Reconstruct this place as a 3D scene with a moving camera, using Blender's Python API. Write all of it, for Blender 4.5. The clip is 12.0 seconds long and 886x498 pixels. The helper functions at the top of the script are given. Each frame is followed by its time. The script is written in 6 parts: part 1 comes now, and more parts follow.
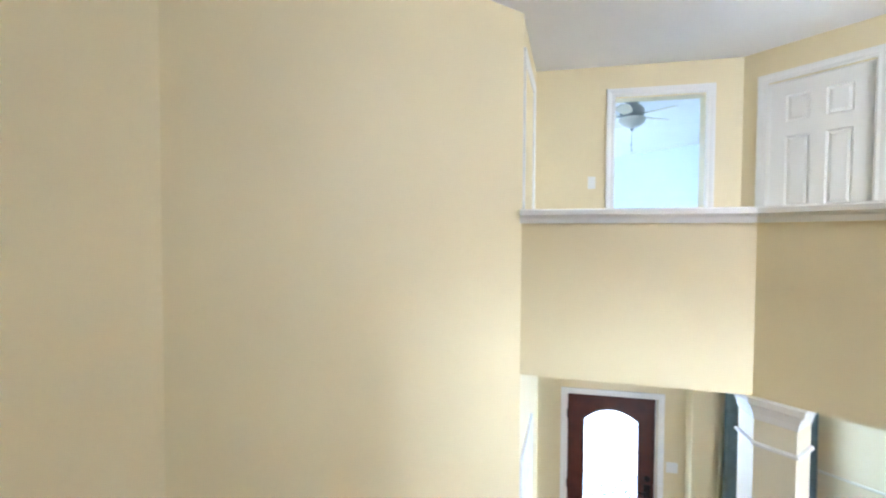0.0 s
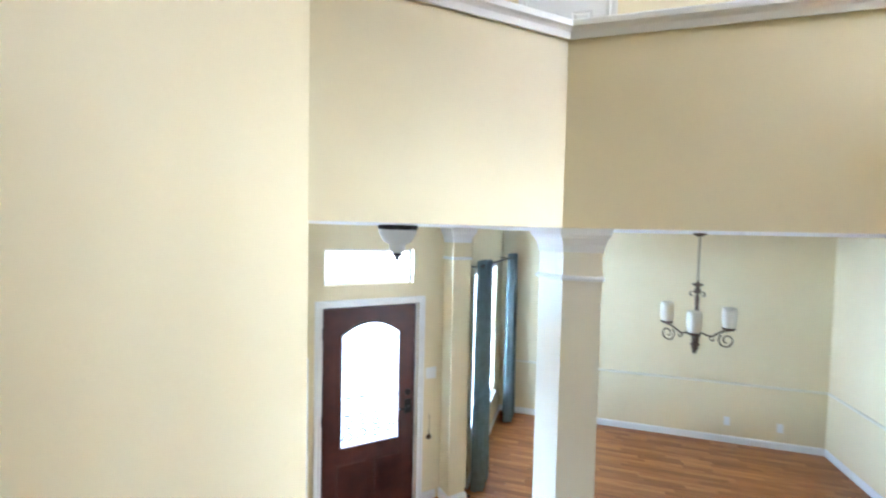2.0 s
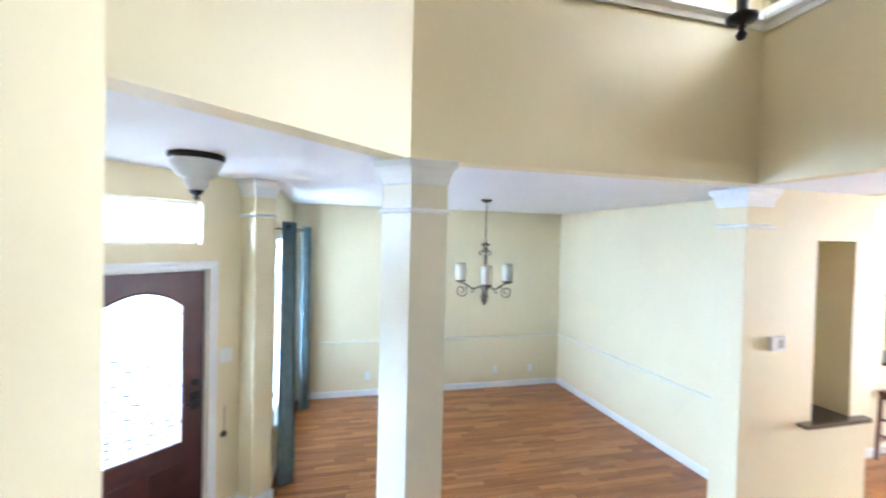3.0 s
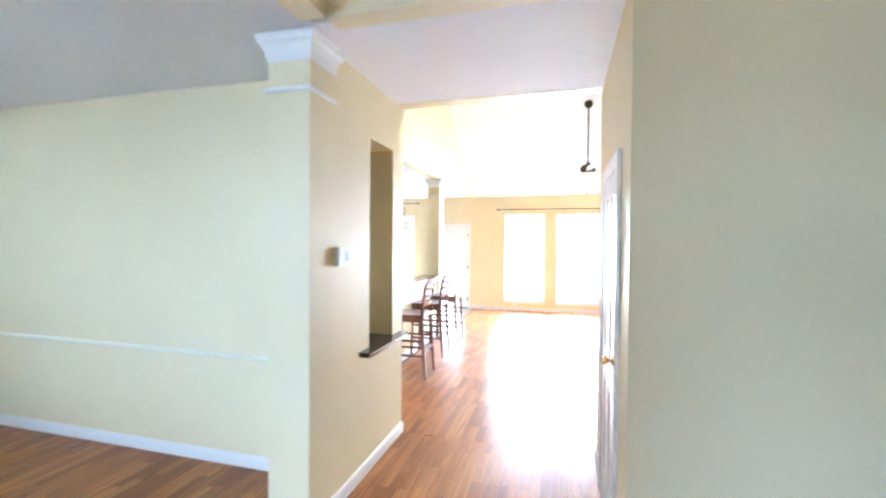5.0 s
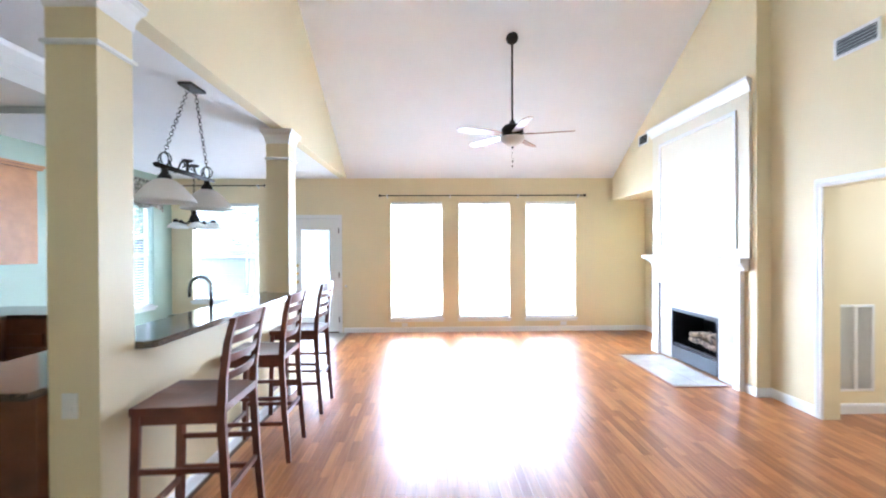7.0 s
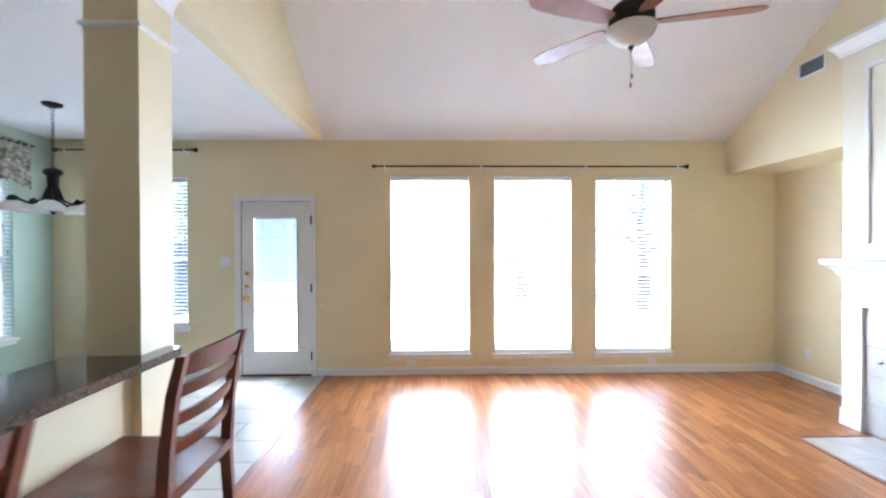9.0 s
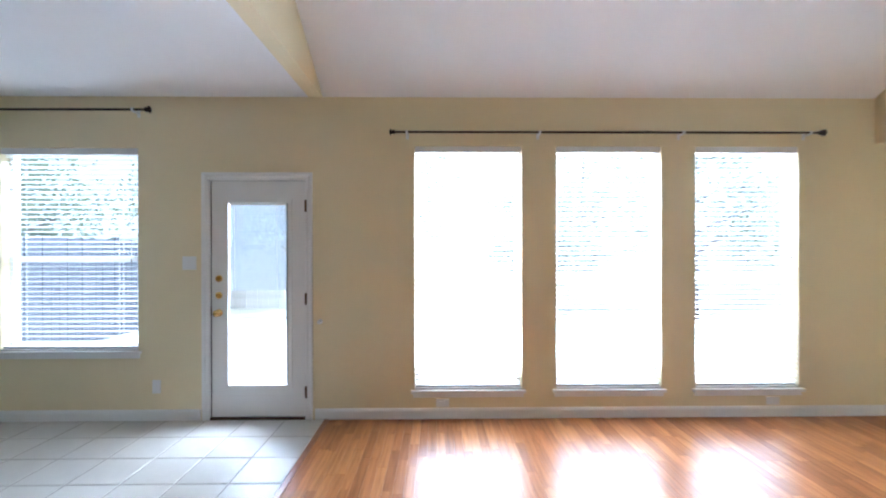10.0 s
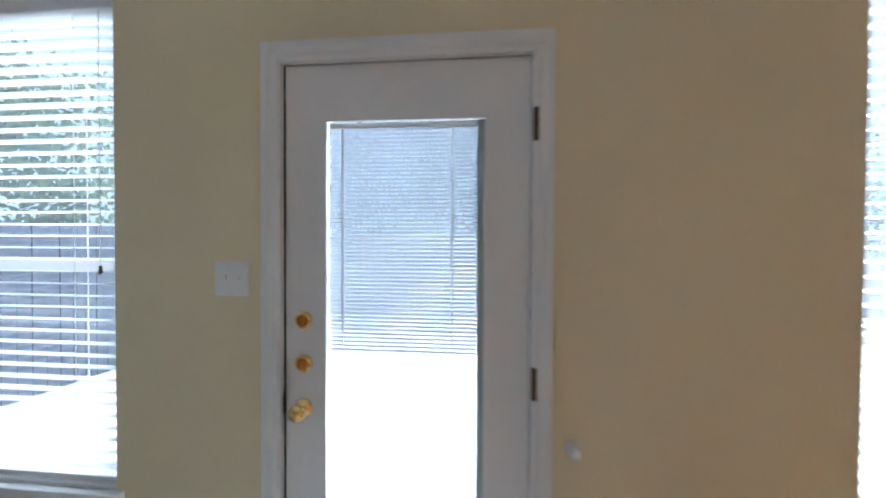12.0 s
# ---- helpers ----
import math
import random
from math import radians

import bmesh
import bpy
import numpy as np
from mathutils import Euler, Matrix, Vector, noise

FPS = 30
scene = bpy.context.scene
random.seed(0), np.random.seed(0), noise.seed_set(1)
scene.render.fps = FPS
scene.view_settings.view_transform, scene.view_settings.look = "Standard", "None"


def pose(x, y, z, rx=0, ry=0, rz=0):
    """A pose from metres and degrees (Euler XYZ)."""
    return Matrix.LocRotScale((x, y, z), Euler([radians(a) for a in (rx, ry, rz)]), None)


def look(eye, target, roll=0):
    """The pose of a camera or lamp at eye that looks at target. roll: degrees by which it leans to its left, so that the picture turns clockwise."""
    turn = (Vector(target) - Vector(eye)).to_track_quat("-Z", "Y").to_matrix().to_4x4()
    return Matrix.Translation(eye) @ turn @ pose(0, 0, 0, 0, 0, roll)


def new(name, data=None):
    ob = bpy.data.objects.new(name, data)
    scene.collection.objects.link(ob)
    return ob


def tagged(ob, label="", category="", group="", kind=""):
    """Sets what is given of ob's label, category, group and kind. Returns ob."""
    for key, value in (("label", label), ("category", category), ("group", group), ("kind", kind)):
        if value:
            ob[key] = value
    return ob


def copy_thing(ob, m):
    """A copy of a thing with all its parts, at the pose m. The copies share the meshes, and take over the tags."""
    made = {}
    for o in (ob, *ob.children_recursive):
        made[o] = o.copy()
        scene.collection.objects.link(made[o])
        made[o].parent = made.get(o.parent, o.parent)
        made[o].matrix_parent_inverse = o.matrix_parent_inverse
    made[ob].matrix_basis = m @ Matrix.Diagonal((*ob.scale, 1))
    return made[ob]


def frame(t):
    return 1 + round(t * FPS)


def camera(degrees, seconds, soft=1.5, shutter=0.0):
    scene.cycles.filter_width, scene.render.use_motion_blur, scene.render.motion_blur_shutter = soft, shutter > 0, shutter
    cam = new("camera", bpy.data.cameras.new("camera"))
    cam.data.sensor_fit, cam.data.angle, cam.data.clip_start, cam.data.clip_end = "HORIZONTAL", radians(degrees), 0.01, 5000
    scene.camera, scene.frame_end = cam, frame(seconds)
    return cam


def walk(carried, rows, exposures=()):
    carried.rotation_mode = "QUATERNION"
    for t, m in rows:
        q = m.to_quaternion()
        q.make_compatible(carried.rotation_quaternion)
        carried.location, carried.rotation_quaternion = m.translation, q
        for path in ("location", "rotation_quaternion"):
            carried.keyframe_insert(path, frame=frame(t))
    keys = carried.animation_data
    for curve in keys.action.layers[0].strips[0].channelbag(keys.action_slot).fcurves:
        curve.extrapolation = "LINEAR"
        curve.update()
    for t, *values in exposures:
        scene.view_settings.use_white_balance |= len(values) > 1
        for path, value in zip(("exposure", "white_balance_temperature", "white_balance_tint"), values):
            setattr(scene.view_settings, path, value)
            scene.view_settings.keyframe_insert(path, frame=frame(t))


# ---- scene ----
cam = camera(91.8, 12.0, soft=2.0, shutter=0.4)
PATH = [
    (0, (2.569, 0.505, 3.806), (1.473, -1.167, 3.746), 0.3),
    (0.5, (2.439, 0.263, 3.533), (1.125, -1.243, 3.475), 1.0),
    (1, (2.317, -0.006, 3.246), (0.793, -1.3, 3.187), 1.1),
    (1.5, (2.206, -0.337, 3.026), (0.446, -1.285, 2.962), 1.0),
    (2, (2.103, -0.627, 2.756), (0.188, -1.197, 2.676), 1.3),
    (2.5, (2.058, -0.887, 2.441), (0.061, -0.972, 2.39), 1.1),
    (3, (1.907, -1.126, 2.324), (-0.027, -0.615, 2.284), 1.4),
    (3.5, (1.575, -1.194, 2.167), (-0.164, -0.207, 2.134), 1.4),
    (3.7, (1.442, -1.178, 2.101), (-0.184, -0.014, 2.074), 1.3),
    (5.3, (0.456, 0.38, 1.607), (0.086, 2.345, 1.577), 0.3),
    (5.5, (0.39, 0.682, 1.595), (0.081, 2.658, 1.569), 0.2),
    (6, (0.269, 1.427, 1.59), (0.148, 3.423, 1.563), 0.2),
    (6.5, (0.163, 2.07, 1.522), (0.186, 4.07, 1.502), -0.2),
    (7, (0.024, 2.723, 1.54), (0.069, 4.723, 1.53), -0.3),
    (7.2, (0.002, 2.993, 1.56), (0.048, 4.993, 1.556), -0.4),
    (8.8, (-0.203, 5.135, 1.542), (-0.163, 7.135, 1.522), -0.3),
    (9, (-0.247, 5.402, 1.531), (-0.198, 7.402, 1.516), -0.2),
    (9.5, (-0.405, 6.091, 1.472), (-0.355, 8.09, 1.476), -0.1),
    (10, (-0.542, 6.781, 1.473), (-0.516, 8.781, 1.47), -0.1),
    (10.5, (-0.756, 7.417, 1.448), (-0.794, 9.417, 1.453), -0.2),
    (11, (-1.02, 8.042, 1.447), (-1.146, 10.038, 1.446), -0.1),
    (11.5, (-1.399, 8.597, 1.462), (-1.594, 10.588, 1.45), 0.1),
    (12, (-1.806, 9.143, 1.48), (-2.031, 11.13, 1.444), 0.3),
]
walk(cam, [(t, look(eye, target, roll)) for t, eye, target, roll in PATH],
     [(0.0, 2.3, 5620, 12), (1.5, 2.35, 5500, 12), (3.0, 2.4, 5450, 12), (3.7, 2.4, 5450, 11), (5.3, 1.9, 5450, 10), (6.5, 1.3, 5200, 10), (7.2, 0.87, 5100, 11), (9.0, 0.38, 5200, 11), (10.0, 0.05, 5200, 12), (11.0, -0.35, 5200, 12), (12.0, -0.4, 5250, 12)])

# ---- world and light ----
world = bpy.data.worlds.new("sky")
world.use_nodes = True
scene.world = world
wn = world.node_tree.nodes
sky = wn.new("ShaderNodeTexSky")
sky.sky_type = "NISHITA"
sky.sun_disc = False
sky.sun_elevation, sky.sun_rotation = radians(66.6), radians(-139)
wn["Background"].inputs["Strength"].default_value = 0.15
world.node_tree.links.new(sky.outputs["Color"], wn["Background"].inputs["Color"])


def lamp(name, kind, m, energy, color=(1, 1, 1), size=(1, 1), angle=0.5):
    d = bpy.data.lights.new(name, kind)
    d.energy, d.color = energy, color
    if kind == "AREA":
        d.shape, d.size, d.size_y = "RECTANGLE", size[0], size[1]
    if kind == "SUN":
        d.angle = radians(angle)
    ob = new(name, d)
    ob.matrix_world = m
    return ob


lamp("sun", "SUN", look((0, 0, 10), (0.26, 0.30, 9.08)), 5.0, (1, 0.95, 0.87))
# daylight of the open sky over the back garden, the front garden and the upper rooms' windows
lamp("sky_light_back", "AREA", look((0.0, 23.5, 6.2), (0.0, 10.5, 2.0)), 17000, (0.86, 0.94, 1.0), (28, 9))
lamp("sky_light_windows", "AREA", look((0.55, 10.75, 1.35), (0.55, 6.0, 2.5)), 420, (0.88, 0.95, 1.0), (3.2, 1.9))
lamp("sky_light_terrace", "AREA", look((1.8, 14.6, 6.8), (1.0, 9.8, 0.6)), 4500, (0.88, 0.95, 1.0), (9, 4))
lamp("sky_light_front", "AREA", look((-3.4, -12.5, 3.2), (-3.0, -1.5, 1.6)), 7400, (0.56, 0.76, 1.0), (14, 5))
lamp("sky_light_bedroom", "AREA", look((-2.4, -5.5, 4.3), (-3.6, -3.0, 4.2)), 34, (0.62, 0.82, 1.0), (1.6, 1.3))
lamp("sky_light_study", "AREA", look((-4.4, 1.0, 4.6), (-2.0, 1.0, 4.5)), 16, (0.45, 0.70, 1.0), (1.4, 1.4))
# added fill with no window behind it, brightens the overlook walls
lamp("fill_light_upper_hall", "AREA", look((0.1, 3.2, 4.95), (0.0, -1.5, 3.6)), 30, (0.97, 0.97, 0.97), (1.2, 0.8))
# unseen fill lamp added to lift the passage wall
lamp("fill_light_passage", "AREA", look((5.3, 5.8, 1.6), (3.6, 5.8, 1.2)), 16, (0.95, 0.97, 1.0), (0.8, 1.4))
lamp("sky_light_kitchen", "AREA", look((-6.2, 9.0, 3.6), (-4.2, 8.6, 1.2)), 40, (0.85, 0.94, 1.0), (3, 2))


# ---- materials ----
def material(name, color, rough=0.6, metal=0.0, vary=0.0, scale=4.0, bump=0.0, bump_scale=200.0, spec=0.5, color2=None):
    m = bpy.data.materials.new(name)
    m.use_nodes = True
    nt = m.node_tree
    b = nt.nodes["Principled BSDF"]
    b.inputs["Base Color"].default_value = (*color, 1)
    b.inputs["Roughness"].default_value, b.inputs["Metallic"].default_value = rough, metal
    b.inputs["Specular IOR Level"].default_value = spec
    geo = nt.nodes.new("ShaderNodeTexCoord")
    if vary or color2:
        n = nt.nodes.new("ShaderNodeTexNoise")
        n.inputs["Scale"].default_value, n.inputs["Detail"].default_value = scale, 6
        r = nt.nodes.new("ShaderNodeValToRGB")
        c2 = color2 or tuple(c * (1 - vary) for c in color)
        r.color_ramp.elements[0].position, r.color_ramp.elements[1].position = 0.32, 0.68
        r.color_ramp.elements[0].color, r.color_ramp.elements[1].color = (*c2, 1), (*color, 1)
        nt.links.new(geo.outputs["Object"], n.inputs["Vector"])
        nt.links.new(n.outputs["Fac"], r.inputs["Fac"])
        nt.links.new(r.outputs["Color"], b.inputs["Base Color"])
    if bump:
        n2 = nt.nodes.new("ShaderNodeTexNoise")
        n2.inputs["Scale"].default_value, n2.inputs["Detail"].default_value = bump_scale, 3
        bp = nt.nodes.new("ShaderNodeBump")
        bp.inputs["Strength"].default_value, bp.inputs["Distance"].default_value = bump, 0.002
        nt.links.new(geo.outputs["Object"], n2.inputs["Vector"])
        nt.links.new(n2.outputs["Fac"], bp.inputs["Height"])
        nt.links.new(bp.outputs["Normal"], b.inputs["Normal"])
    return m


WALL = material("cream_paint", (0.79, 0.685, 0.445), 0.55, vary=0.04, scale=1.5, bump=0.25, bump_scale=90)
GREEN = material("sage_paint", (0.42, 0.52, 0.42), 0.55, vary=0.04, scale=1.5, bump=0.25, bump_scale=90)
ROOM = material("pale_room_paint", (0.72, 0.77, 0.78), 0.6, vary=0.03, scale=2)
CEIL = material("ceiling_paint", (0.86, 0.85, 0.86), 0.8, vary=0.03, scale=2, bump=0.4, bump_scale=70)
TRIM = material("white_trim", (0.82, 0.81, 0.79), 0.35, vary=0.03, scale=3)
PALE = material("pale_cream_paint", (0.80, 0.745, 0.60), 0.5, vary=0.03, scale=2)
SUBFLOOR = material("dark_joint", (0.10, 0.05, 0.025), 0.6)


def wood_floor(name, source):
    """Strip flooring along y: colour by piece, grain along the piece."""
    m = bpy.data.materials.new(name)
    m.use_nodes = True
    nt = m.node_tree
    b = nt.nodes["Principled BSDF"]
    b.inputs["Specular IOR Level"].default_value = 0.32
    if source == "object":
        rnd = nt.nodes.new("ShaderNodeObjectInfo").outputs["Random"]
    else:
        rnd = nt.nodes.new("ShaderNodeNewGeometry").outputs["Random Per Island"]
    geo = nt.nodes.new("ShaderNodeNewGeometry")
    sep = nt.nodes.new("ShaderNodeMapping")
    sep.inputs["Scale"].default_value = (30, 1.6, 1)
    nt.links.new(geo.outputs["Position"], sep.inputs["Vector"])
    off = nt.nodes.new("ShaderNodeVectorMath")
    off.operation = "ADD"
    nt.links.new(sep.outputs["Vector"], off.inputs[0])
    nt.links.new(rnd, off.inputs[1])
    grain = nt.nodes.new("ShaderNodeTexNoise")
    grain.inputs["Scale"].default_value, grain.inputs["Detail"].default_value, grain.inputs["Roughness"].default_value = 1.5, 7, 0.65
    nt.links.new(off.outputs["Vector"], grain.inputs["Vector"])
    r1 = nt.nodes.new("ShaderNodeValToRGB")
    e = r1.color_ramp.elements
    e[0].position, e[1].position = 0.0, 1.0
    e[0].color, e[1].color = (0.30, 0.112, 0.038, 1), (0.52, 0.235, 0.085, 1)
    k = e.new(0.5)
    k.color = (0.40, 0.160, 0.055, 1)
    nt.links.new(rnd, r1.inputs["Fac"])
    r2 = nt.nodes.new("ShaderNodeValToRGB")
    r2.color_ramp.elements[0].position, r2.color_ramp.elements[1].position = 0.35, 0.62
    r2.color_ramp.elements[0].color, r2.color_ramp.elements[1].color = (0.68, 0.62, 0.56, 1), (1.05, 1.05, 1.05, 1)
    nt.links.new(grain.outputs["Fac"], r2.inputs["Fac"])
    mx = nt.nodes.new("ShaderNodeMix")
    mx.data_type, mx.blend_type = "RGBA", "MULTIPLY"
    mx.inputs["Factor"].default_value = 1.0
    nt.links.new(r1.outputs["Color"], mx.inputs["A"])
    nt.links.new(r2.outputs["Color"], mx.inputs["B"])
    nt.links.new(mx.outputs["Result"], b.inputs["Base Color"])
    wear = nt.nodes.new("ShaderNodeTexNoise")
    wear.inputs["Scale"].default_value = 2.5
    nt.links.new(geo.outputs["Position"], wear.inputs["Vector"])
    mr = nt.nodes.new("ShaderNodeMapRange")
    mr.inputs["To Min"].default_value, mr.inputs["To Max"].default_value = 0.24, 0.40
    nt.links.new(wear.outputs["Fac"], mr.inputs["Value"])
    nt.links.new(mr.outputs["Result"], b.inputs["Roughness"])
    bp = nt.nodes.new("ShaderNodeBump")
    bp.inputs["Strength"].default_value, bp.inputs["Distance"].default_value = 0.12, 0.001
    nt.links.new(grain.outputs["Fac"], bp.inputs["Height"])
    nt.links.new(bp.outputs["Normal"], b.inputs["Normal"])
    return m


def glass_material(name, gloss=0.08, tint=(1, 1, 1), rough=0.0):
    m = bpy.data.materials.new(name)
    m.use_nodes = True
    nt = m.node_tree
    nt.nodes.remove(nt.nodes["Principled BSDF"])
    t, g, x = nt.nodes.new("ShaderNodeBsdfTransparent"), nt.nodes.new("ShaderNodeBsdfGlossy"), nt.nodes.new("ShaderNodeMixShader")
    lw, pw, f = nt.nodes.new("ShaderNodeLayerWeight"), nt.nodes.new("ShaderNodeMath"), nt.nodes.new("ShaderNodeMath")
    lw.inputs["Blend"].default_value = 0.5
    pw.operation, f.operation = "POWER", "MULTIPLY_ADD"
    pw.inputs[1].default_value = 4.0
    f.inputs[1].default_value, f.inputs[2].default_value = 0.85, 0.035
    nt.links.new(lw.outputs["Facing"], pw.inputs[0])
    nt.links.new(pw.outputs["Value"], f.inputs[0])
    t.inputs["Color"].default_value = (*tint, 1)
    g.inputs["Roughness"].default_value = rough
    nt.links.new(f.outputs["Value"], x.inputs["Fac"])
    nt.links.new(t.outputs["BSDF"], x.inputs[1])
    nt.links.new(g.outputs["BSDF"], x.inputs[2])
    nt.links.new(x.outputs["Shader"], nt.nodes["Material Output"].inputs["Surface"])
    return m


def haze_material(name, cover):
    """Mostly open sheet that puts a pale haze over a window's view, lit by the sky behind."""
    m = bpy.data.materials.new(name)
    m.use_nodes = True
    nt = m.node_tree
    nt.nodes.remove(nt.nodes["Principled BSDF"])
    a, t, x = nt.nodes.new("ShaderNodeBsdfTransparent"), nt.nodes.new("ShaderNodeBsdfTranslucent"), nt.nodes.new("ShaderNodeMixShader")
    t.inputs["Color"].default_value = (0.62, 0.66, 0.70, 1)
    x.inputs["Fac"].default_value = cover
    nt.links.new(a.outputs["BSDF"], x.inputs[1])
    nt.links.new(t.outputs["BSDF"], x.inputs[2])
    nt.links.new(x.outputs["Shader"], nt.nodes["Material Output"].inputs["Surface"])
    return m


def translucent(name, color, fac=0.5):
    m = bpy.data.materials.new(name)
    m.use_nodes = True
    nt = m.node_tree
    b = nt.nodes["Principled BSDF"]
    b.inputs["Base Color"].default_value, b.inputs["Roughness"].default_value = (*color, 1), 0.35
    t, x = nt.nodes.new("ShaderNodeBsdfTranslucent"), nt.nodes.new("ShaderNodeMixShader")
    t.inputs["Color"].default_value = (*color, 1)
    x.inputs["Fac"].default_value = fac
    nt.links.new(b.outputs["BSDF"], x.inputs[1])
    nt.links.new(t.outputs["BSDF"], x.inputs[2])
    nt.links.new(x.outputs["Shader"], nt.nodes["Material Output"].inputs["Surface"])
    return m


PLANK = wood_floor("strip_floor", "object")
PLANK_REST = wood_floor("strip_floor_rest", "island")
GLASS = glass_material("window_glass")
# glare of the bright garden, put into sheets added outside the panes
HAZE = haze_material("window_haze", 0.016)
HAZE_THIN = haze_material("thin_window_haze", 0.018)
OBSCURE = translucent("obscure_glass", (0.34, 0.36, 0.38), 0.85)
SHADE = translucent("alabaster_glass", (0.86, 0.84, 0.80), 0.4)
SLAT = translucent("blind_slat", (0.84, 0.84, 0.82), 0.25)
MINI = translucent("mini_blind", (0.58, 0.62, 0.66), 0.032)
IRON = material("dark_bronze", (0.025, 0.019, 0.016), 0.42, 0.6, vary=0.3, scale=30)
BRASS = material("polished_brass", (0.80, 0.55, 0.20), 0.18, 1.0)
AGED = material("aged_bronze", (0.13, 0.08, 0.05), 0.45, 0.7, vary=0.4, scale=25)
CHERRY = material("cherry_wood", (0.17, 0.050, 0.025), 0.30, vary=0.45, scale=9, color2=(0.10, 0.028, 0.014))
MAHOGANY = material("mahogany_door", (0.085, 0.020, 0.012), 0.38, vary=0.4, scale=7, color2=(0.05, 0.012, 0.008))
MAPLE = material("maple_cabinet", (0.55, 0.27, 0.11), 0.35, vary=0.2, scale=8)
BROWNWOOD = material("brown_cabinet", (0.20, 0.075, 0.028), 0.4, vary=0.3, scale=8)
GRANITE = material("brown_granite", (0.185, 0.135, 0.095), 0.12, scale=110, color2=(0.030, 0.024, 0.020))
TEAL = material("teal_curtain", (0.17, 0.24, 0.255), 0.85, vary=0.25, scale=12, bump=0.5, bump_scale=400)
VALANCE = material("leaf_print_valance", (0.62, 0.58, 0.48), 0.9, scale=22, color2=(0.10, 0.105, 0.075))
HEARTH = material("marble_tile", (0.66, 0.63, 0.60), 0.16, scale=3.5, color2=(0.50, 0.47, 0.44))
GROUT = material("grout", (0.34, 0.30, 0.26), 0.9)
SOOT = material("firebox_black", (0.012, 0.012, 0.013), 0.6, vary=0.3, scale=10)
SCREEN = material("firebox_frame", (0.025, 0.028, 0.035), 0.35, 0.5)
LOG = material("ceramic_log", (0.42, 0.30, 0.21), 0.9, scale=14, color2=(0.06, 0.045, 0.035), bump=0.8, bump_scale=60)
PLASTIC = material("white_plastic", (0.80, 0.80, 0.78), 0.3)
GREYP = material("grey_screen", (0.35, 0.37, 0.36), 0.3)
STEEL = material("brushed_steel", (0.45, 0.45, 0.44), 0.25, 1.0)
DARK = material("vent_dark", (0.05, 0.055, 0.06), 0.7)
BLADE = material("walnut_blade", (0.30, 0.115, 0.06), 0.3, vary=0.35, scale=10)
CARPET = material("stair_carpet", (0.50, 0.43, 0.33), 0.95, vary=0.15, scale=60, bump=0.8, bump_scale=300)
# same fence wood twice: sunlit tone and shaded tone put into the colour
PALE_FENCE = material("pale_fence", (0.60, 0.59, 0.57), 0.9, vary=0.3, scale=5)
SHADED_FENCE = material("shaded_fence", (0.05, 0.055, 0.07), 0.9, vary=0.4, scale=5)
BARK = material("bark", (0.10, 0.075, 0.055), 0.95, vary=0.4, scale=14, bump=1.0, bump_scale=30)
LEAF = translucent("leaves", (0.12, 0.155, 0.085), 0.55)
LAWN = material("dry_lawn", (0.50, 0.51, 0.42), 0.95, scale=8, color2=(0.58, 0.55, 0.46))
TILE = material("floor_tile", (0.58, 0.54, 0.48), 0.36, vary=0.12, scale=3)
GROUND = material("patio", (0.60, 0.58, 0.54), 0.9, vary=0.2, scale=1)


# ---- building helpers ----
def box(bm, x0, x1, y0, y1, z0, z1, m=None):
    v = [bm.verts.new((x, y, z)) for x in (x0, x1) for y in (y0, y1) for z in (z0, z1)]
    if m:
        for q in v:
            q.co = m @ q.co
    for f in ((0, 1, 3, 2), (4, 6, 7, 5), (0, 4, 5, 1), (2, 3, 7, 6), (0, 2, 6, 4), (1, 5, 7, 3)):
        bm.faces.new([v[i] for i in f])
    return v


def part(name, bm, mat, parent=None, label="", smooth=False, bevel=0.0):
    me = bpy.data.meshes.new(name)
    if bevel:
        bmesh.ops.bevel(bm, geom=[e for e in bm.edges if len(e.link_faces) == 2 and e.calc_face_angle(0) > 0.6], offset=bevel, segments=2, affect="EDGES", clamp_overlap=True)
    bmesh.ops.recalc_face_normals(bm, faces=bm.faces)
    bm.to_mesh(me)
    bm.free()
    me.materials.append(mat)
    if smooth:
        for p in me.polygons:
            p.use_smooth = True
    ob = new(name, me)
    if parent:
        ob.parent = parent
    if label:
        ob["label"] = label
    return ob


def boxes(name, mat, *rows, parent=None, label="", bevel=0.0):
    bm = bmesh.new()
    for r in rows:
        box(bm, *r)
    return part(name, bm, mat, parent, label, bevel=bevel)


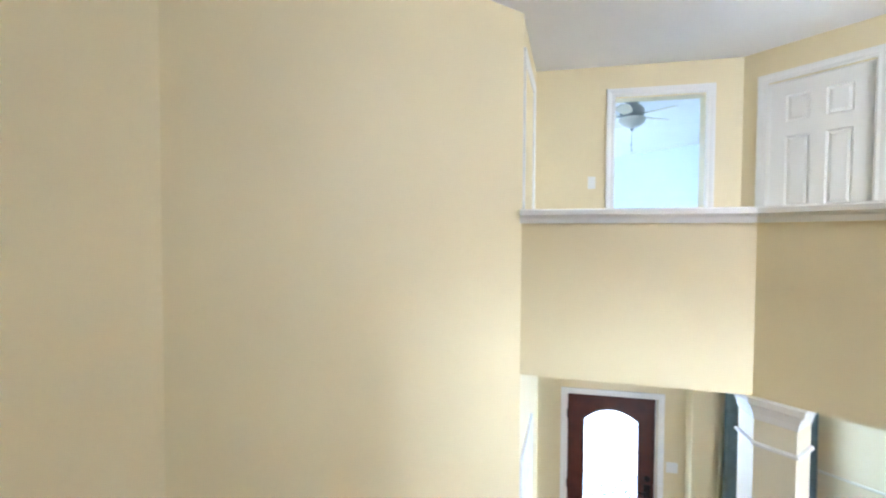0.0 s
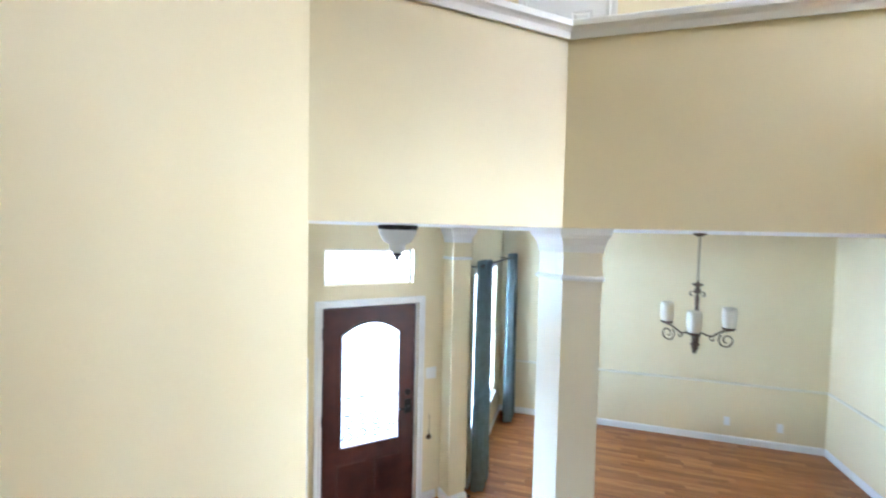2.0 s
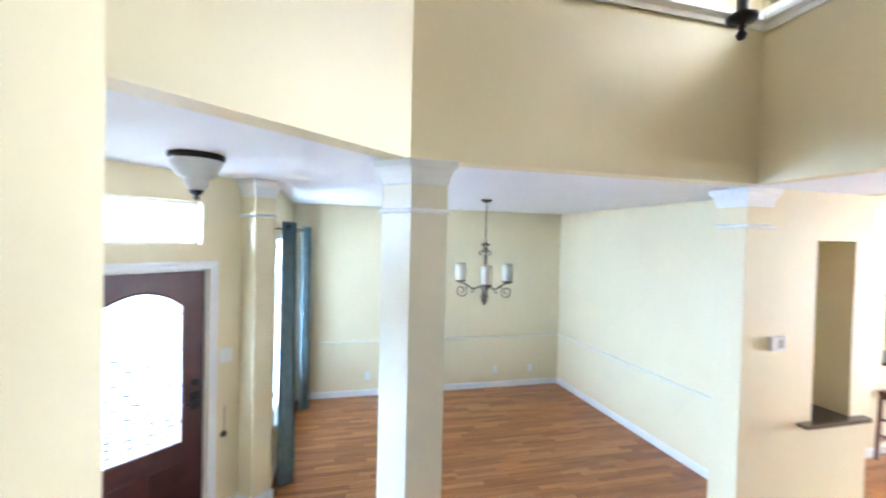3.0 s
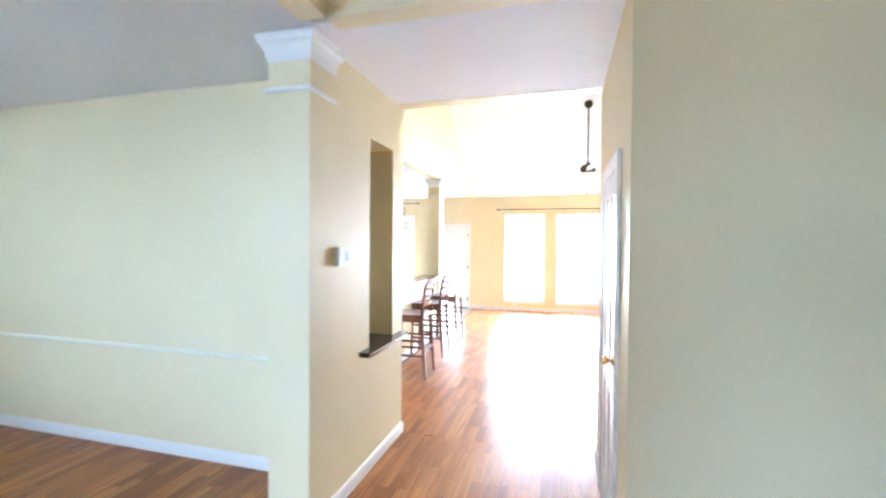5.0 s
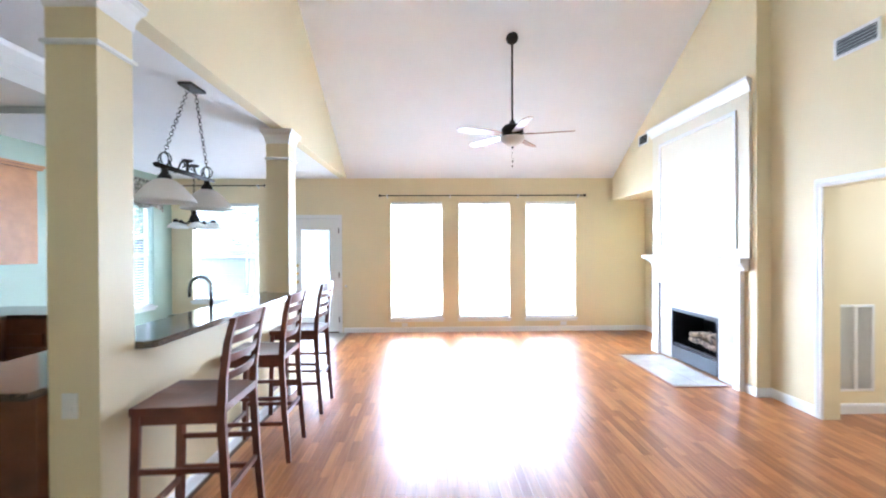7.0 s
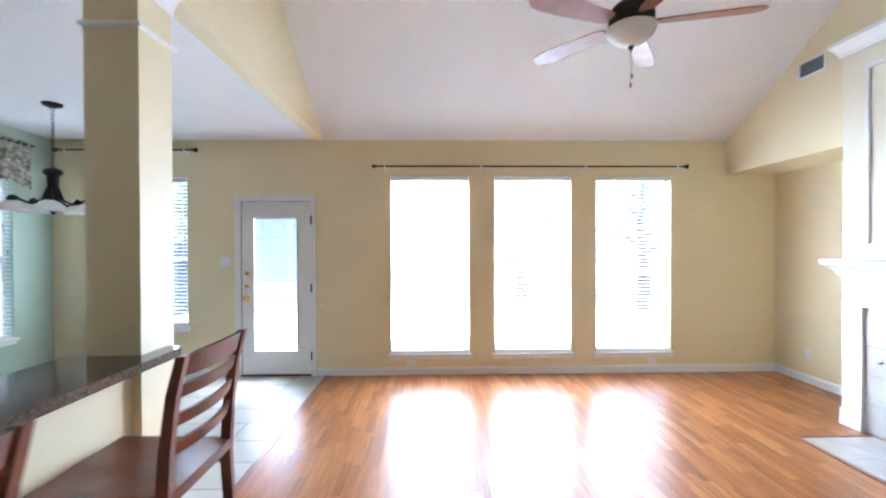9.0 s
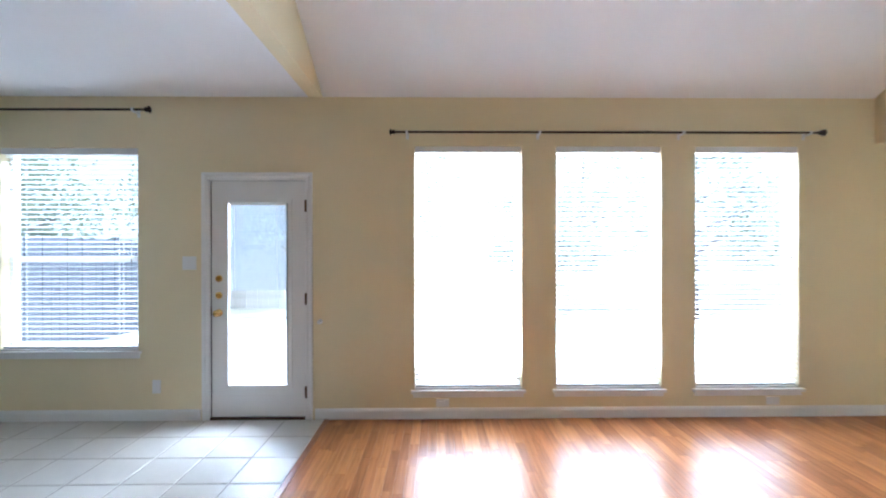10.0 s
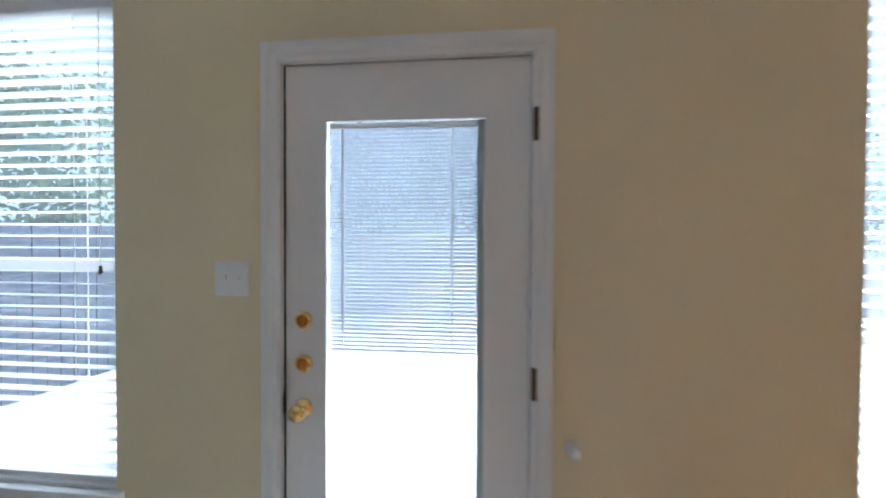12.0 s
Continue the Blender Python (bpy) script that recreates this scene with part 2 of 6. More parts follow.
def wall(name, p0, p1, thick, z0, z1, label, openings=(), mat=None):
    """A wall from p0 to p1, thick to the left of that way, with openings (s0, s1, z0, z1) cut through it."""
    d = Vector((p1[0] - p0[0], p1[1] - p0[1], 0))
    length = d.length
    d.normalize()
    n = Vector((-d.y, d.x, 0)) * thick
    ss = sorted({0, length, *[o[0] for o in openings], *[o[1] for o in openings]})
    zs = sorted({z0, z1, *[o[2] for o in openings], *[o[3] for o in openings]})
    solid = {}
    for i in range(len(ss) - 1):
        for j in range(len(zs) - 1):
            s, z = (ss[i] + ss[i + 1]) / 2, (zs[j] + zs[j + 1]) / 2
            solid[i, j] = not any(o[0] < s < o[1] and o[2] < z < o[3] for o in openings)
    bm = bmesh.new()
    cache = {}

    def v(i, j, k):
        if (i, j, k) not in cache:
            p = Vector((p0[0], p0[1], 0)) + d * ss[i] + n * k
            cache[i, j, k] = bm.verts.new((p.x, p.y, zs[j]))
        return cache[i, j, k]

    for (i, j), on in solid.items():
        if not on:
            continue
        for k in (0, 1):
            bm.faces.new([v(i, j, k), v(i + 1, j, k), v(i + 1, j + 1, k), v(i, j + 1, k)])
        for (a, b), e in (((-1, 0), ((i, j), (i, j + 1))), ((1, 0), ((i + 1, j), (i + 1, j + 1))), ((0, -1), ((i, j), (i + 1, j))), ((0, 1), ((i, j + 1), (i + 1, j + 1)))):
            if not solid.get((i + a, j + b), False):
                q, r = e
                bm.faces.new([v(*q, 0), v(*r, 0), v(*r, 1), v(*q, 1)])
    return tagged(part(name, bm, mat or WALL), label, "wall", kind="structure")


def prism(bm, pts, z0, z1):
    lo = [bm.verts.new((x, y, z0)) for x, y in pts]
    hi = [bm.verts.new((x, y, z1)) for x, y in pts]
    bm.faces.new(lo), bm.faces.new(hi)
    for i in range(len(pts)):
        j = (i + 1) % len(pts)
        bm.faces.new([lo[i], lo[j], hi[j], hi[i]])


# ---- plan ----
C1 = 2.80                      # ceiling of entry, dining room and hall
KC = 2.78                      # kitchen ceiling
TOP = 5.40                     # ceiling of the upper floor
YB = 10.50                     # back wall
BX = -1.53                     # beam between kitchen and living room
SLOPE = 0.585
RIDGE_Y = 6.2
RIDGE_Z = KC + SLOPE * (YB - RIDGE_Y)
UW = -0.58                     # face of the upper overlook wall on the dining side
STAIR_Y = -1.79                # stair wall
NB = 1.92                      # header wall over the hall
A = (UW, -0.68)                # corner column
B = (0.392, -1.797)       # end of the slanting overlook
S2 = math.sqrt(0.5)

# ---- floors ----
boxes("ground", GROUND, (-60, 60, -60, 60, -0.45, -0.15))
tagged(bpy.data.objects["ground"], "pale concrete and dry lawn around the house", "ground", kind="structure")
bm = bmesh.new()
prism(bm, [(-4.6, 2.7), (-4.6, -1.7), (-2.46, -1.7), (-0.9, -3.1), (0.4, -1.85), (3.2, -1.85), (3.2, 3.45), (3.6, 3.45), (3.6, 6.2), (6, 6.2), (6, 7), (4.0, 7.0), (4.0, YB + 0.1), (-4.8, YB + 0.1), (-4.8, 2.7)], -0.14, -0.012)
floor = tagged(part("floor", bm, SUBFLOOR), "honey-brown wood strip floor, glossy", "floor", kind="structure")

# ---- walls: back and living room ----
WIN = [(-0.74, 0.19), (0.49, 1.41), (1.71, 2.62)]
W0 = (-4.28, -3.11)
DOOR = (-2.505, -1.675)
wall("wall_back", (4.1, YB), (-4.8, YB), -0.16, -0.14, 3.2, "ochre-cream back wall with windows and a glazed door",
     [(4.1 - b, 4.1 - a, 0.25, 2.36) for a, b in WIN] + [(4.1 - W0[1], 4.1 - W0[0], 0.60, 2.34), (4.1 - DOOR[1] - 0.02, 4.1 - DOOR[0] + 0.02, -0.14, 2.065)])
wall("wall_kitchen_side", (-4.65, YB), (-4.65, 2.58), -0.16, -0.14, 3.0, "sage green kitchen side wall with window", [(0.48, 1.28, 0.58, 2.45), (1.40, 2.20, 0.58, 2.45)], GREEN)
wall("wall_alcove", (3.9, 9.0), (3.9, YB), -0.2, -0.14, 3.2, "cream alcove wall beside the fireplace")
boxes("wall_chimney_breast", WALL, (3.30, 4.1, 7.0, 7.55, -0.14, 5.6), (3.30, 4.1, 8.50, 9.0, -0.14, 5.6), (3.30, 4.1, 7.55, 8.50, 0.70, 5.6), (3.75, 4.1, 7.55, 8.50, -0.14, 0.70))
tagged(bpy.data.objects["wall_chimney_breast"], "cream chimney breast behind the mantel", "wall", kind="structure")
boxes("wall_alcove_soffit", WALL, (3.30, 4.1, 9.0, YB, 2.38, 5.6))
tagged(bpy.data.objects["wall_alcove_soffit"], "cream boxed soffit over the alcove", "wall", kind="structure")
wall("wall_right", (3.45, 3.3), (3.45, 7.0), -0.15, -0.14, 5.6, "cream living room wall with cased opening", [(2.15, 3.116, -0.14, 2.05)])
wall("wall_passage_end", (3.6, 6.55), (5.4, 6.55), 0.12, -0.14, 2.6, "cream end wall of the side passage")
wall("wall_passage_side", (5.4, 5.1), (5.4, 6.55), -0.12, -0.14, 2.6, "cream side wall of the passage")
wall("wall_passage_near", (3.6, 5.1), (5.4, 5.1), -0.12, -0.14, 2.6, "cream near wall of the passage")
tagged(boxes("ceiling_passage", CEIL, (3.6, 5.5, 5.0, 6.7, 2.6, 2.7)), "white passage ceiling", "ceiling", kind="structure")
wall("wall_living_near", (0.87, 3.42), (3.6, 3.42), -0.14, -0.14, 5.6, "cream near wall of the living room")
boxes("wall_hall_right", WALL, (0.87, 1.0, NB + 0.13, 3.28, -0.14, C1 + 0.3))
tagged(bpy.data.objects["wall_hall_right"], "cream hall wall with closet door", "wall", kind="structure")
wall("wall_living_over_hall", (-1.65, 3.44), (0.87, 3.44), -0.14, C1 - 0.004, 5.6, "cream wall above the hall opening")

# sloped living room ceiling
bm = bmesh.new()
for (ya, za), (yb, zb) in (((YB + 0.1, KC - SLOPE * 0.1), (RIDGE_Y, RIDGE_Z)), ((RIDGE_Y, RIDGE_Z), (3.2, RIDGE_Z - 0.6))):
    v = [bm.verts.new(p) for p in ((-1.7, ya, za), (4.2, ya, za), (4.2, yb, zb), (-1.7, yb, zb), (-1.7, ya, za + 0.12), (4.2, ya, za + 0.12), (4.2, yb, zb + 0.12), (-1.7, yb, zb + 0.12))]
    for f in ((0, 1, 2, 3), (4, 5, 6, 7), (0, 1, 5, 4), (1, 2, 6, 5), (2, 3, 7, 6), (3, 0, 4, 7)):
        bm.faces.new([v[i] for i in f])
tagged(part("ceiling_living", bm, CEIL), "white sloped living room ceiling", "ceiling", kind="structure")
boxes("ceiling_kitchen", CEIL, (-4.8, BX - 0.12, 2.61, YB, KC, KC + 0.1))
tagged(bpy.data.objects["ceiling_kitchen"], "white flat kitchen ceiling", "ceiling", kind="structure")
boxes("wall_beam", WALL, (BX - 0.12, BX, 3.44, YB, KC - 0.002, 5.6))
tagged(bpy.data.objects["wall_beam"], "cream upper wall between kitchen and living room", "wall", kind="structure")

# ---- hall, dining room ----
HX = -0.742
wall("wall_hall_left", (HX, 2.03), (HX, 3.45), 0.258, -0.14, C1, "cream hall wall with a tall display niche", [(0.76, 1.20, 0.86, 2.40)])
wall("wall_niche_lining", (-1.001, 2.60), (-1.001, 3.449), 0.319, -0.14, C1, "cream lining of the hall niche", [(0.19, 0.63, 0.86, 2.40)])
tagged(boxes("wall_niche_back", WALL, (-1.42, -1.321, 2.60, 3.449, -0.14, C1)), "cream back of the hall niche", "wall", kind="structure")
wall("wall_dining_kitchen", (-4.8, 2.58), (-1.42, 2.58), 0.14, -0.14, C1 + 0.03, "pale cream dining room wall")
wall("wall_dining_back", (-4.48, -1.78), (-4.48, 2.58), 0.16, -0.14, C1 + 0.03, "cream dining room wall with chair rail")
wall("wall_front", (-4.64, -1.62), (-2.33, -1.62), -0.16, -0.14, C1 + 0.03, "cream front wall with dining window", [(-3.95 + 4.64, -2.5 + 4.64, 0.5, 2.35)])
# slanting entry: the door wall lies on x + y = -3.96
DC = Vector((-1.567, -2.393, 0))
ER = pose(DC.x, DC.y, 0, 0, 0, 135)      # local x from the corner by the stair wall (-) to the dining side (+); local y outwards
ends = ER @ Vector((-0.80, 0, 0)), ER @ Vector((1.10, 0, 0))
wall("wall_entry", ends[0].xy, ends[1].xy, 0.18, -0.14, C1 + 0.03, "cream slanting entry wall with front door and transom", [(0.80 - 0.475, 0.80 + 0.475, -0.14, 2.05), (0.80 - 0.46, 0.80 + 0.41, 2.24, 2.58)])
wall("wall_entry_side", (0.379, -1.80), (-1.0, -2.955), 0.14, -0.14, TOP, "cream side wall of the entry")
wall("wall_stair", (0.38, STAIR_Y), (2.57, STAIR_Y), -0.15, -0.14, TOP, "tall cream stair wall, softly lit")
wall("wall_stair_slant", (2.57, STAIR_Y), (3.05, STAIR_Y + 0.48), -0.15, -0.14, TOP, "cream slanting stair wall")
wall("wall_stair_side", (3.05, STAIR_Y + 0.48), (3.05, 3.3), -0.15, -0.14, TOP, "cream side wall of the stairs")
wall("wall_stairwell_end", (1.7, 3.28), (3.2, 3.28), 0.12, -0.14, TOP, "cream end wall of the stairwell")
wall("wall_stairwell_inner", (1.78, NB + 0.12), (1.78, 3.28), 0.1, -0.14, TOP, "cream inner wall of the stairwell")
wall("wall_foyer_north", (0.87, NB), (1.78, NB), 0.13, -0.14, TOP, "cream foyer wall beside the hall")
wall("wall_foyer_side", (1.0, 2.05), (1.7, 2.05), 0.1, -0.14, C1, "closet back wall")

# upper floor: overlook walls, slab with the entry, dining and hall ceilings, rooms
boxes("wall_overlook_dining", WALL, (UW - 0.15, UW, -0.68, NB, C1 - 0.003, 3.95))
tagged(bpy.data.objects["wall_overlook_dining"], "cream overlook half wall above the dining room", "wall", kind="structure")
wall("wall_overlook_entry", B, A, 0.15, C1 - 0.003, 3.95, "cream slanting overlook half wall above the entry")
boxes("wall_overlook_hall", WALL, (UW, 0.87, NB, NB + 0.13, C1 - 0.003, 3.95))
tagged(bpy.data.objects["wall_overlook_hall"], "cream overlook half wall above the hall", "wall", kind="structure")
bm = bmesh.new()
prism(bm, [(-4.6, 2.6), (-4.6, -1.8), (-2.3, -1.8), (-0.9, -3.2), (0.46, -1.87), (A[0] - 0.1, A[1] + 0.02), (UW - 0.1, NB + 0.05), (1.0, NB + 0.05), (1.0, 3.4), (-1.42, 3.4), (-1.42, 2.6)], C1, 3.05)
tagged(part("ceiling", bm, CEIL), "white flat ceiling of entry, dining room and hall", "ceiling", kind="structure")
wall("wall_upper_slant", (0.30, -3.30), (-1.75, -1.25), 0.14, 3.05, TOP, "cream slanting upper hall wall with open bedroom door", [(1.83, 2.60, 3.05, 5.10)])
wall("wall_upper_side", (-1.75, -1.25), (-1.75, 3.3), 0.14, 3.05, TOP, "cream upper hall wall with doors", [(0.19, 0.85, 3.05, 5.10), (1.85, 2.65, 3.05, 5.10)])
wall("wall_upper_end", (-1.75, 3.3), (1.0, 3.3), 0.14, 3.05, TOP, "cream end wall of the upper hall")
wall("wall_upper_east", (1.0, 3.3), (1.0, NB), 0.14, 3.05, TOP, "cream upper wall")
bm = bmesh.new()
prism(bm, [(-5.2, 3.3), (-5.2, -5.6), (0.3, -5.6), (0.3, -3.3), (-1.75, -1.25), (-1.75, 3.3)], 3.06, 3.08)
part("floor_bedroom", bm, CEIL)
tagged(bpy.data.objects["floor_bedroom"], "pale carpet of the upper rooms", "floor", kind="structure")
wall("wall_bedroom_far", (-5.2, 3.4), (-5.2, -5.6), 0.14, 3.0, TOP, "pale wall of the upper rooms", mat=ROOM)
wall("wall_bedroom_left", (-5.2, -5.6), (0.4, -5.6), -0.14, 3.0, TOP, "pale bedroom wall", mat=ROOM)
wall("wall_bedroom_near", (0.3, -3.30), (0.3, -5.6), 0.14, 3.0, TOP, "pale bedroom wall", mat=ROOM)
wall("wall_upper_divide", (-5.2, -0.9), (-1.89, -0.9), 0.12, 3.0, TOP, "pale wall between the upper rooms", mat=ROOM)
boxes("ceiling_upper", CEIL, (-5.3, 3.2, -5.8, 3.45, TOP, TOP + 0.12))
tagged(bpy.data.objects["ceiling_upper"], "white ceiling of the foyer and upper floor", "ceiling", kind="structure")


# ---- shape helpers ----
def thing(name, label, category, m=None, group=""):
    ob = new(name)
    ob.empty_display_size = 0.1
    if m:
        ob.matrix_world = m
    return tagged(ob, label, category, group)


def lathe(bm, prof, m=None, seg=20):
    """Turns a profile of (radius, height) about local z."""
    rings = []
    for r, z in prof:
        if r < 1e-5:
            rings.append([bm.verts.new((0, 0, z))])
        else:
            rings.append([bm.verts.new((r * math.cos(2 * math.pi * i / seg), r * math.sin(2 * math.pi * i / seg), z)) for i in range(seg)])
    if m:
        for r in rings:
            for v in r:
                v.co = m @ v.co
    for a, b in zip(rings, rings[1:]):
        for i in range(seg):
            j = (i + 1) % seg
            q = [a[i % len(a)], a[j % len(a)], b[j % len(b)], b[i % len(b)]]
            q = list(dict.fromkeys(q))
            if len(q) > 2:
                bm.faces.new(q)


def tube(bm, pts, r, seg=8):
    """A round bar along a line of points, closed at its ends."""
    pts = [Vector(p) for p in pts]
    rings = []
    for i, p in enumerate(pts):
        d = (pts[min(i + 1, len(pts) - 1)] - pts[max(i - 1, 0)]).normalized()
        a = d.orthogonal() if abs(d.z) > 0.9 else d.cross(Vector((0, 0, 1)))
        if rings:
            a = prev - d * prev.dot(d)
        a.normalize()
        prev = a
        b = d.cross(a)
        rr = r[i] if isinstance(r, (list, tuple)) else r
        rings.append([bm.verts.new(p + (a * math.cos(2 * math.pi * k / seg) + b * math.sin(2 * math.pi * k / seg)) * rr) for k in range(seg)])
    for a, b in zip(rings, rings[1:]):
        for i in range(seg):
            bm.faces.new([a[i], a[(i + 1) % seg], b[(i + 1) % seg], b[i]])
    bm.faces.new(rings[0]), bm.faces.new(rings[-1])


def loft(bm, cx, cy, prof):
    """Square rings of (half width, height), closed above and below."""
    rings = [[bm.verts.new((cx + sx * h, cy + sy * h, z)) for sx, sy in ((-1, -1), (1, -1), (1, 1), (-1, 1))] for h, z in prof]
    for a, b in zip(rings, rings[1:]):
        for i in range(4):
            bm.faces.new([a[i], a[(i + 1) % 4], b[(i + 1) % 4], b[i]])
    bm.faces.new(rings[0]), bm.faces.new(rings[-1])


def bar(bm, p, q, w, h):
    """A square bar of width w and height h from p to q."""
    p, q = Vector(p), Vector(q)
    d = (q - p).normalized()
    a = d.cross(Vector((0, 0, 1)))
    a = Vector((1, 0, 0)) if a.length < 0.01 else a.normalized()
    b = a.cross(d)
    lo = [bm.verts.new(p + a * sx * w / 2 + b * sy * h / 2) for sx, sy in ((-1, -1), (1, -1), (1, 1), (-1, 1))]
    hi = [bm.verts.new(q + a * sx * w / 2 + b * sy * h / 2) for sx, sy in ((-1, -1), (1, -1), (1, 1), (-1, 1))]
    bm.faces.new(lo), bm.faces.new(hi)
    for i in range(4):
        bm.faces.new([lo[i], lo[(i + 1) % 4], hi[(i + 1) % 4], hi[i]])


def moulding(name, path, prof, mat, label, category="trim", closed=False):
    """Runs a profile of (out, up) along a level line of (x, y) points, out to the right of the way, mitred at the turns."""
    bm = bmesh.new()
    n = len(path)
    rings = []
    for i, p in enumerate(path):
        p = Vector(p[:2])
        da = (p - Vector(path[i - 1][:2])).normalized() if i or closed else None
        db = (Vector(path[(i + 1) % n][:2]) - p).normalized() if i < n - 1 or closed else None
        da, db = da or db, db or da
        na, nb = Vector((da.y, -da.x)), Vector((db.y, -db.x))
        o = (na + nb) / (1 + na.dot(nb))
        rings.append([bm.verts.new((p.x + o.x * u, p.y + o.y * u, z)) for u, z in prof])
    k = len(prof)
    for i in range(n if closed else n - 1):
        a, b = rings[i], rings[(i + 1) % n]
        for j in range(k):
            bm.faces.new([a[j], a[(j + 1) % k], b[(j + 1) % k], b[j]])
    if not closed:
        bm.faces.new(rings[0]), bm.faces.new(rings[-1])
    return tagged(part(name, bm, mat), label, category, kind="structure")


BASE = [(0, 0), (0.014, 0), (0.014, 0.07), (0.009, 0.085), (0.004, 0.092), (0, 0.092)]
CAP = [(-0.005, 3.95), (0.012, 3.95), (0.012, 3.90), (0.022, 3.90), (0.030, 3.935), (0.045, 3.95), (0.060, 3.958), (0.060, 3.99), (0.048, 4.0), (-0.20, 4.0), (-0.20, 3.951), (-0.005, 3.951)]
RAIL = [(0, 0.79), (0.008, 0.79), (0.018, 0.800), (0.018, 0.812), (0.008, 0.826), (0, 0.826)]


def baseboard(path, label="white painted baseboard"):
    moulding("baseboard", path, BASE, TRIM, label)


# ---- stairs under the walk ----
stairs = tagged(new("stairs"), "carpeted cream stairs with a landing along the stair wall", "stairs", kind="structure")
RISE = 0.185
for i in range(3):
    boxes("step", CARPET, (0.75 + 0.25 * i, 1.5, STAIR_Y + 0.003, -0.62, RISE * i - 0.008, RISE * (i + 1)), parent=stairs)
boxes("landing", CARPET, (1.5, 3.04, STAIR_Y + 0.003, -1.0, -0.01, 4 * RISE), parent=stairs)
for k in range(1, 12):
    boxes("step", CARPET, (1.88, 3.04, -1.0 + 0.25 * (k - 1), -1.0 + 0.25 * k, max(0, (k + 0.5) * RISE - 0.0), (4 + k) * RISE), parent=stairs)
boxes("landing", CARPET, (1.89, 3.04, -1.0 + 0.25 * 11, 3.27, 2.85, 3.05), parent=stairs)

# ---- caps and trim of the overlook ----
moulding("trim", [B, A, (UW, NB), (0.87, NB)], CAP, TRIM, "white moulded cap on the overlook walls")

# ---- columns ----


def column(cx, cy, z0, z1, label, half=0.115, turn=0, base=True):
    c = thing("column", label, "column", pose(cx, cy, 0, 0, 0, turn))
    bm = bmesh.new()
    loft(bm, 0, 0, [(half, z0), (half, z1 - 0.145)])
    part("shaft", bm, WALL, c)
    bm = bmesh.new()
    loft(bm, 0, 0, [(half + 0.002, z1 - 0.145), (half + 0.006, z1 - 0.14), (half + 0.012, z1 - 0.10), (half + 0.028, z1 - 0.06), (half + 0.045, z1 - 0.04), (half + 0.048, z1 - 0.012), (half + 0.052, z1 - 0.012), (half + 0.052, z1 - 0.001)])
    part("capital", bm, TRIM, c, "white stepped capital")
    bm = bmesh.new()
    loft(bm, 0, 0, [(half + 0.001, z1 - 0.315), (half + 0.016, z1 - 0.31), (half + 0.016, z1 - 0.295), (half + 0.001, z1 - 0.285)])
    part("neck_band", bm, TRIM, c, "white neck moulding")
    if base:
        bm = bmesh.new()
        loft(bm, 0, 0, [(half + 0.016, z0), (half + 0.016, z0 + 0.08), (half + 0.006, z0 + 0.095), (half + 0.002, z0 + 0.1)])
        part("base", bm, TRIM, c, "white base moulding")
    return c




def grown(pts, d):
    """The outline pts (clockwise or not), pushed out by d."""
    n, out = len(pts), []
    area = sum(pts[i][0] * pts[(i + 1) % n][1] - pts[(i + 1) % n][0] * pts[i][1] for i in range(n))
    s = 1 if area > 0 else -1
    for i in range(n):
        p, q, r = Vector(pts[i - 1]), Vector(pts[i]), Vector(pts[(i + 1) % n])
        a, c = (q - p).normalized(), (r - q).normalized()
        na, nc = Vector((a.y, -a.x)) * s, Vector((c.y, -c.x)) * s
        out.append(q + (na + nc) / (1 + na.dot(nc)) * d)
    return out


def outline_loft(bm, pts, prof):
    rings = [[bm.verts.new((p.x, p.y, z)) for p in grown(pts, d)] for d, z in prof]
    n = len(pts)
    for a, c in zip(rings, rings[1:]):
        for i in range(n):
            bm.faces.new([a[i], a[(i + 1) % n], c[(i + 1) % n], c[i]])
    bm.faces.new(rings[0]), bm.faces.new(rings[-1])


# bent corner column: one face along the dining side, one along the slanting overlook
bent = [(-0.582, -0.445), (-0.582, -0.668), (-0.731, -0.817), (-0.885, -0.663), (-0.812, -0.445)]
cc = thing("column", "bent cream column, shaft paled for the daylight on it, with white capital at the foyer corner", "column")
zt = C1 - 0.004
# shaft paler than the walls' cream: the daylight on it is in the paint
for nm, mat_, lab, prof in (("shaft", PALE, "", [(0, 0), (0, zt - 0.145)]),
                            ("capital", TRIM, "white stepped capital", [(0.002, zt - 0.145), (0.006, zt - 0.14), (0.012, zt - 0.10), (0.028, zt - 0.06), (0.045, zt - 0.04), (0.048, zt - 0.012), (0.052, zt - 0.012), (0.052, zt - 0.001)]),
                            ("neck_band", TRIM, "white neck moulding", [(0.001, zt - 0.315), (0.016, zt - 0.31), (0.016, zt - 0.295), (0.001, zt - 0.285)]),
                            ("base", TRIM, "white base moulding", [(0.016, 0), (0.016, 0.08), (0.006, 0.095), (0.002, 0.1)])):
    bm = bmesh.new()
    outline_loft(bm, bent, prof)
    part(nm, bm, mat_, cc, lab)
column(-0.872, 2.155, 0, C1 - 0.004, "square cream pilaster with white capital at the hall wall end", half=0.131)
pe = ER @ Vector((0.85, -0.09, 0))
column(pe.x, pe.y, 0, C1 - 0.004, "square cream column with white capital beside the front door", half=0.098, turn=45)
column(-1.605, 4.815, 0, KC - 0.004, "square cream column with white capital at the bar end")
column(-1.605, 7.375, 0, KC - 0.004, "square cream column with white capital rising through the bar")

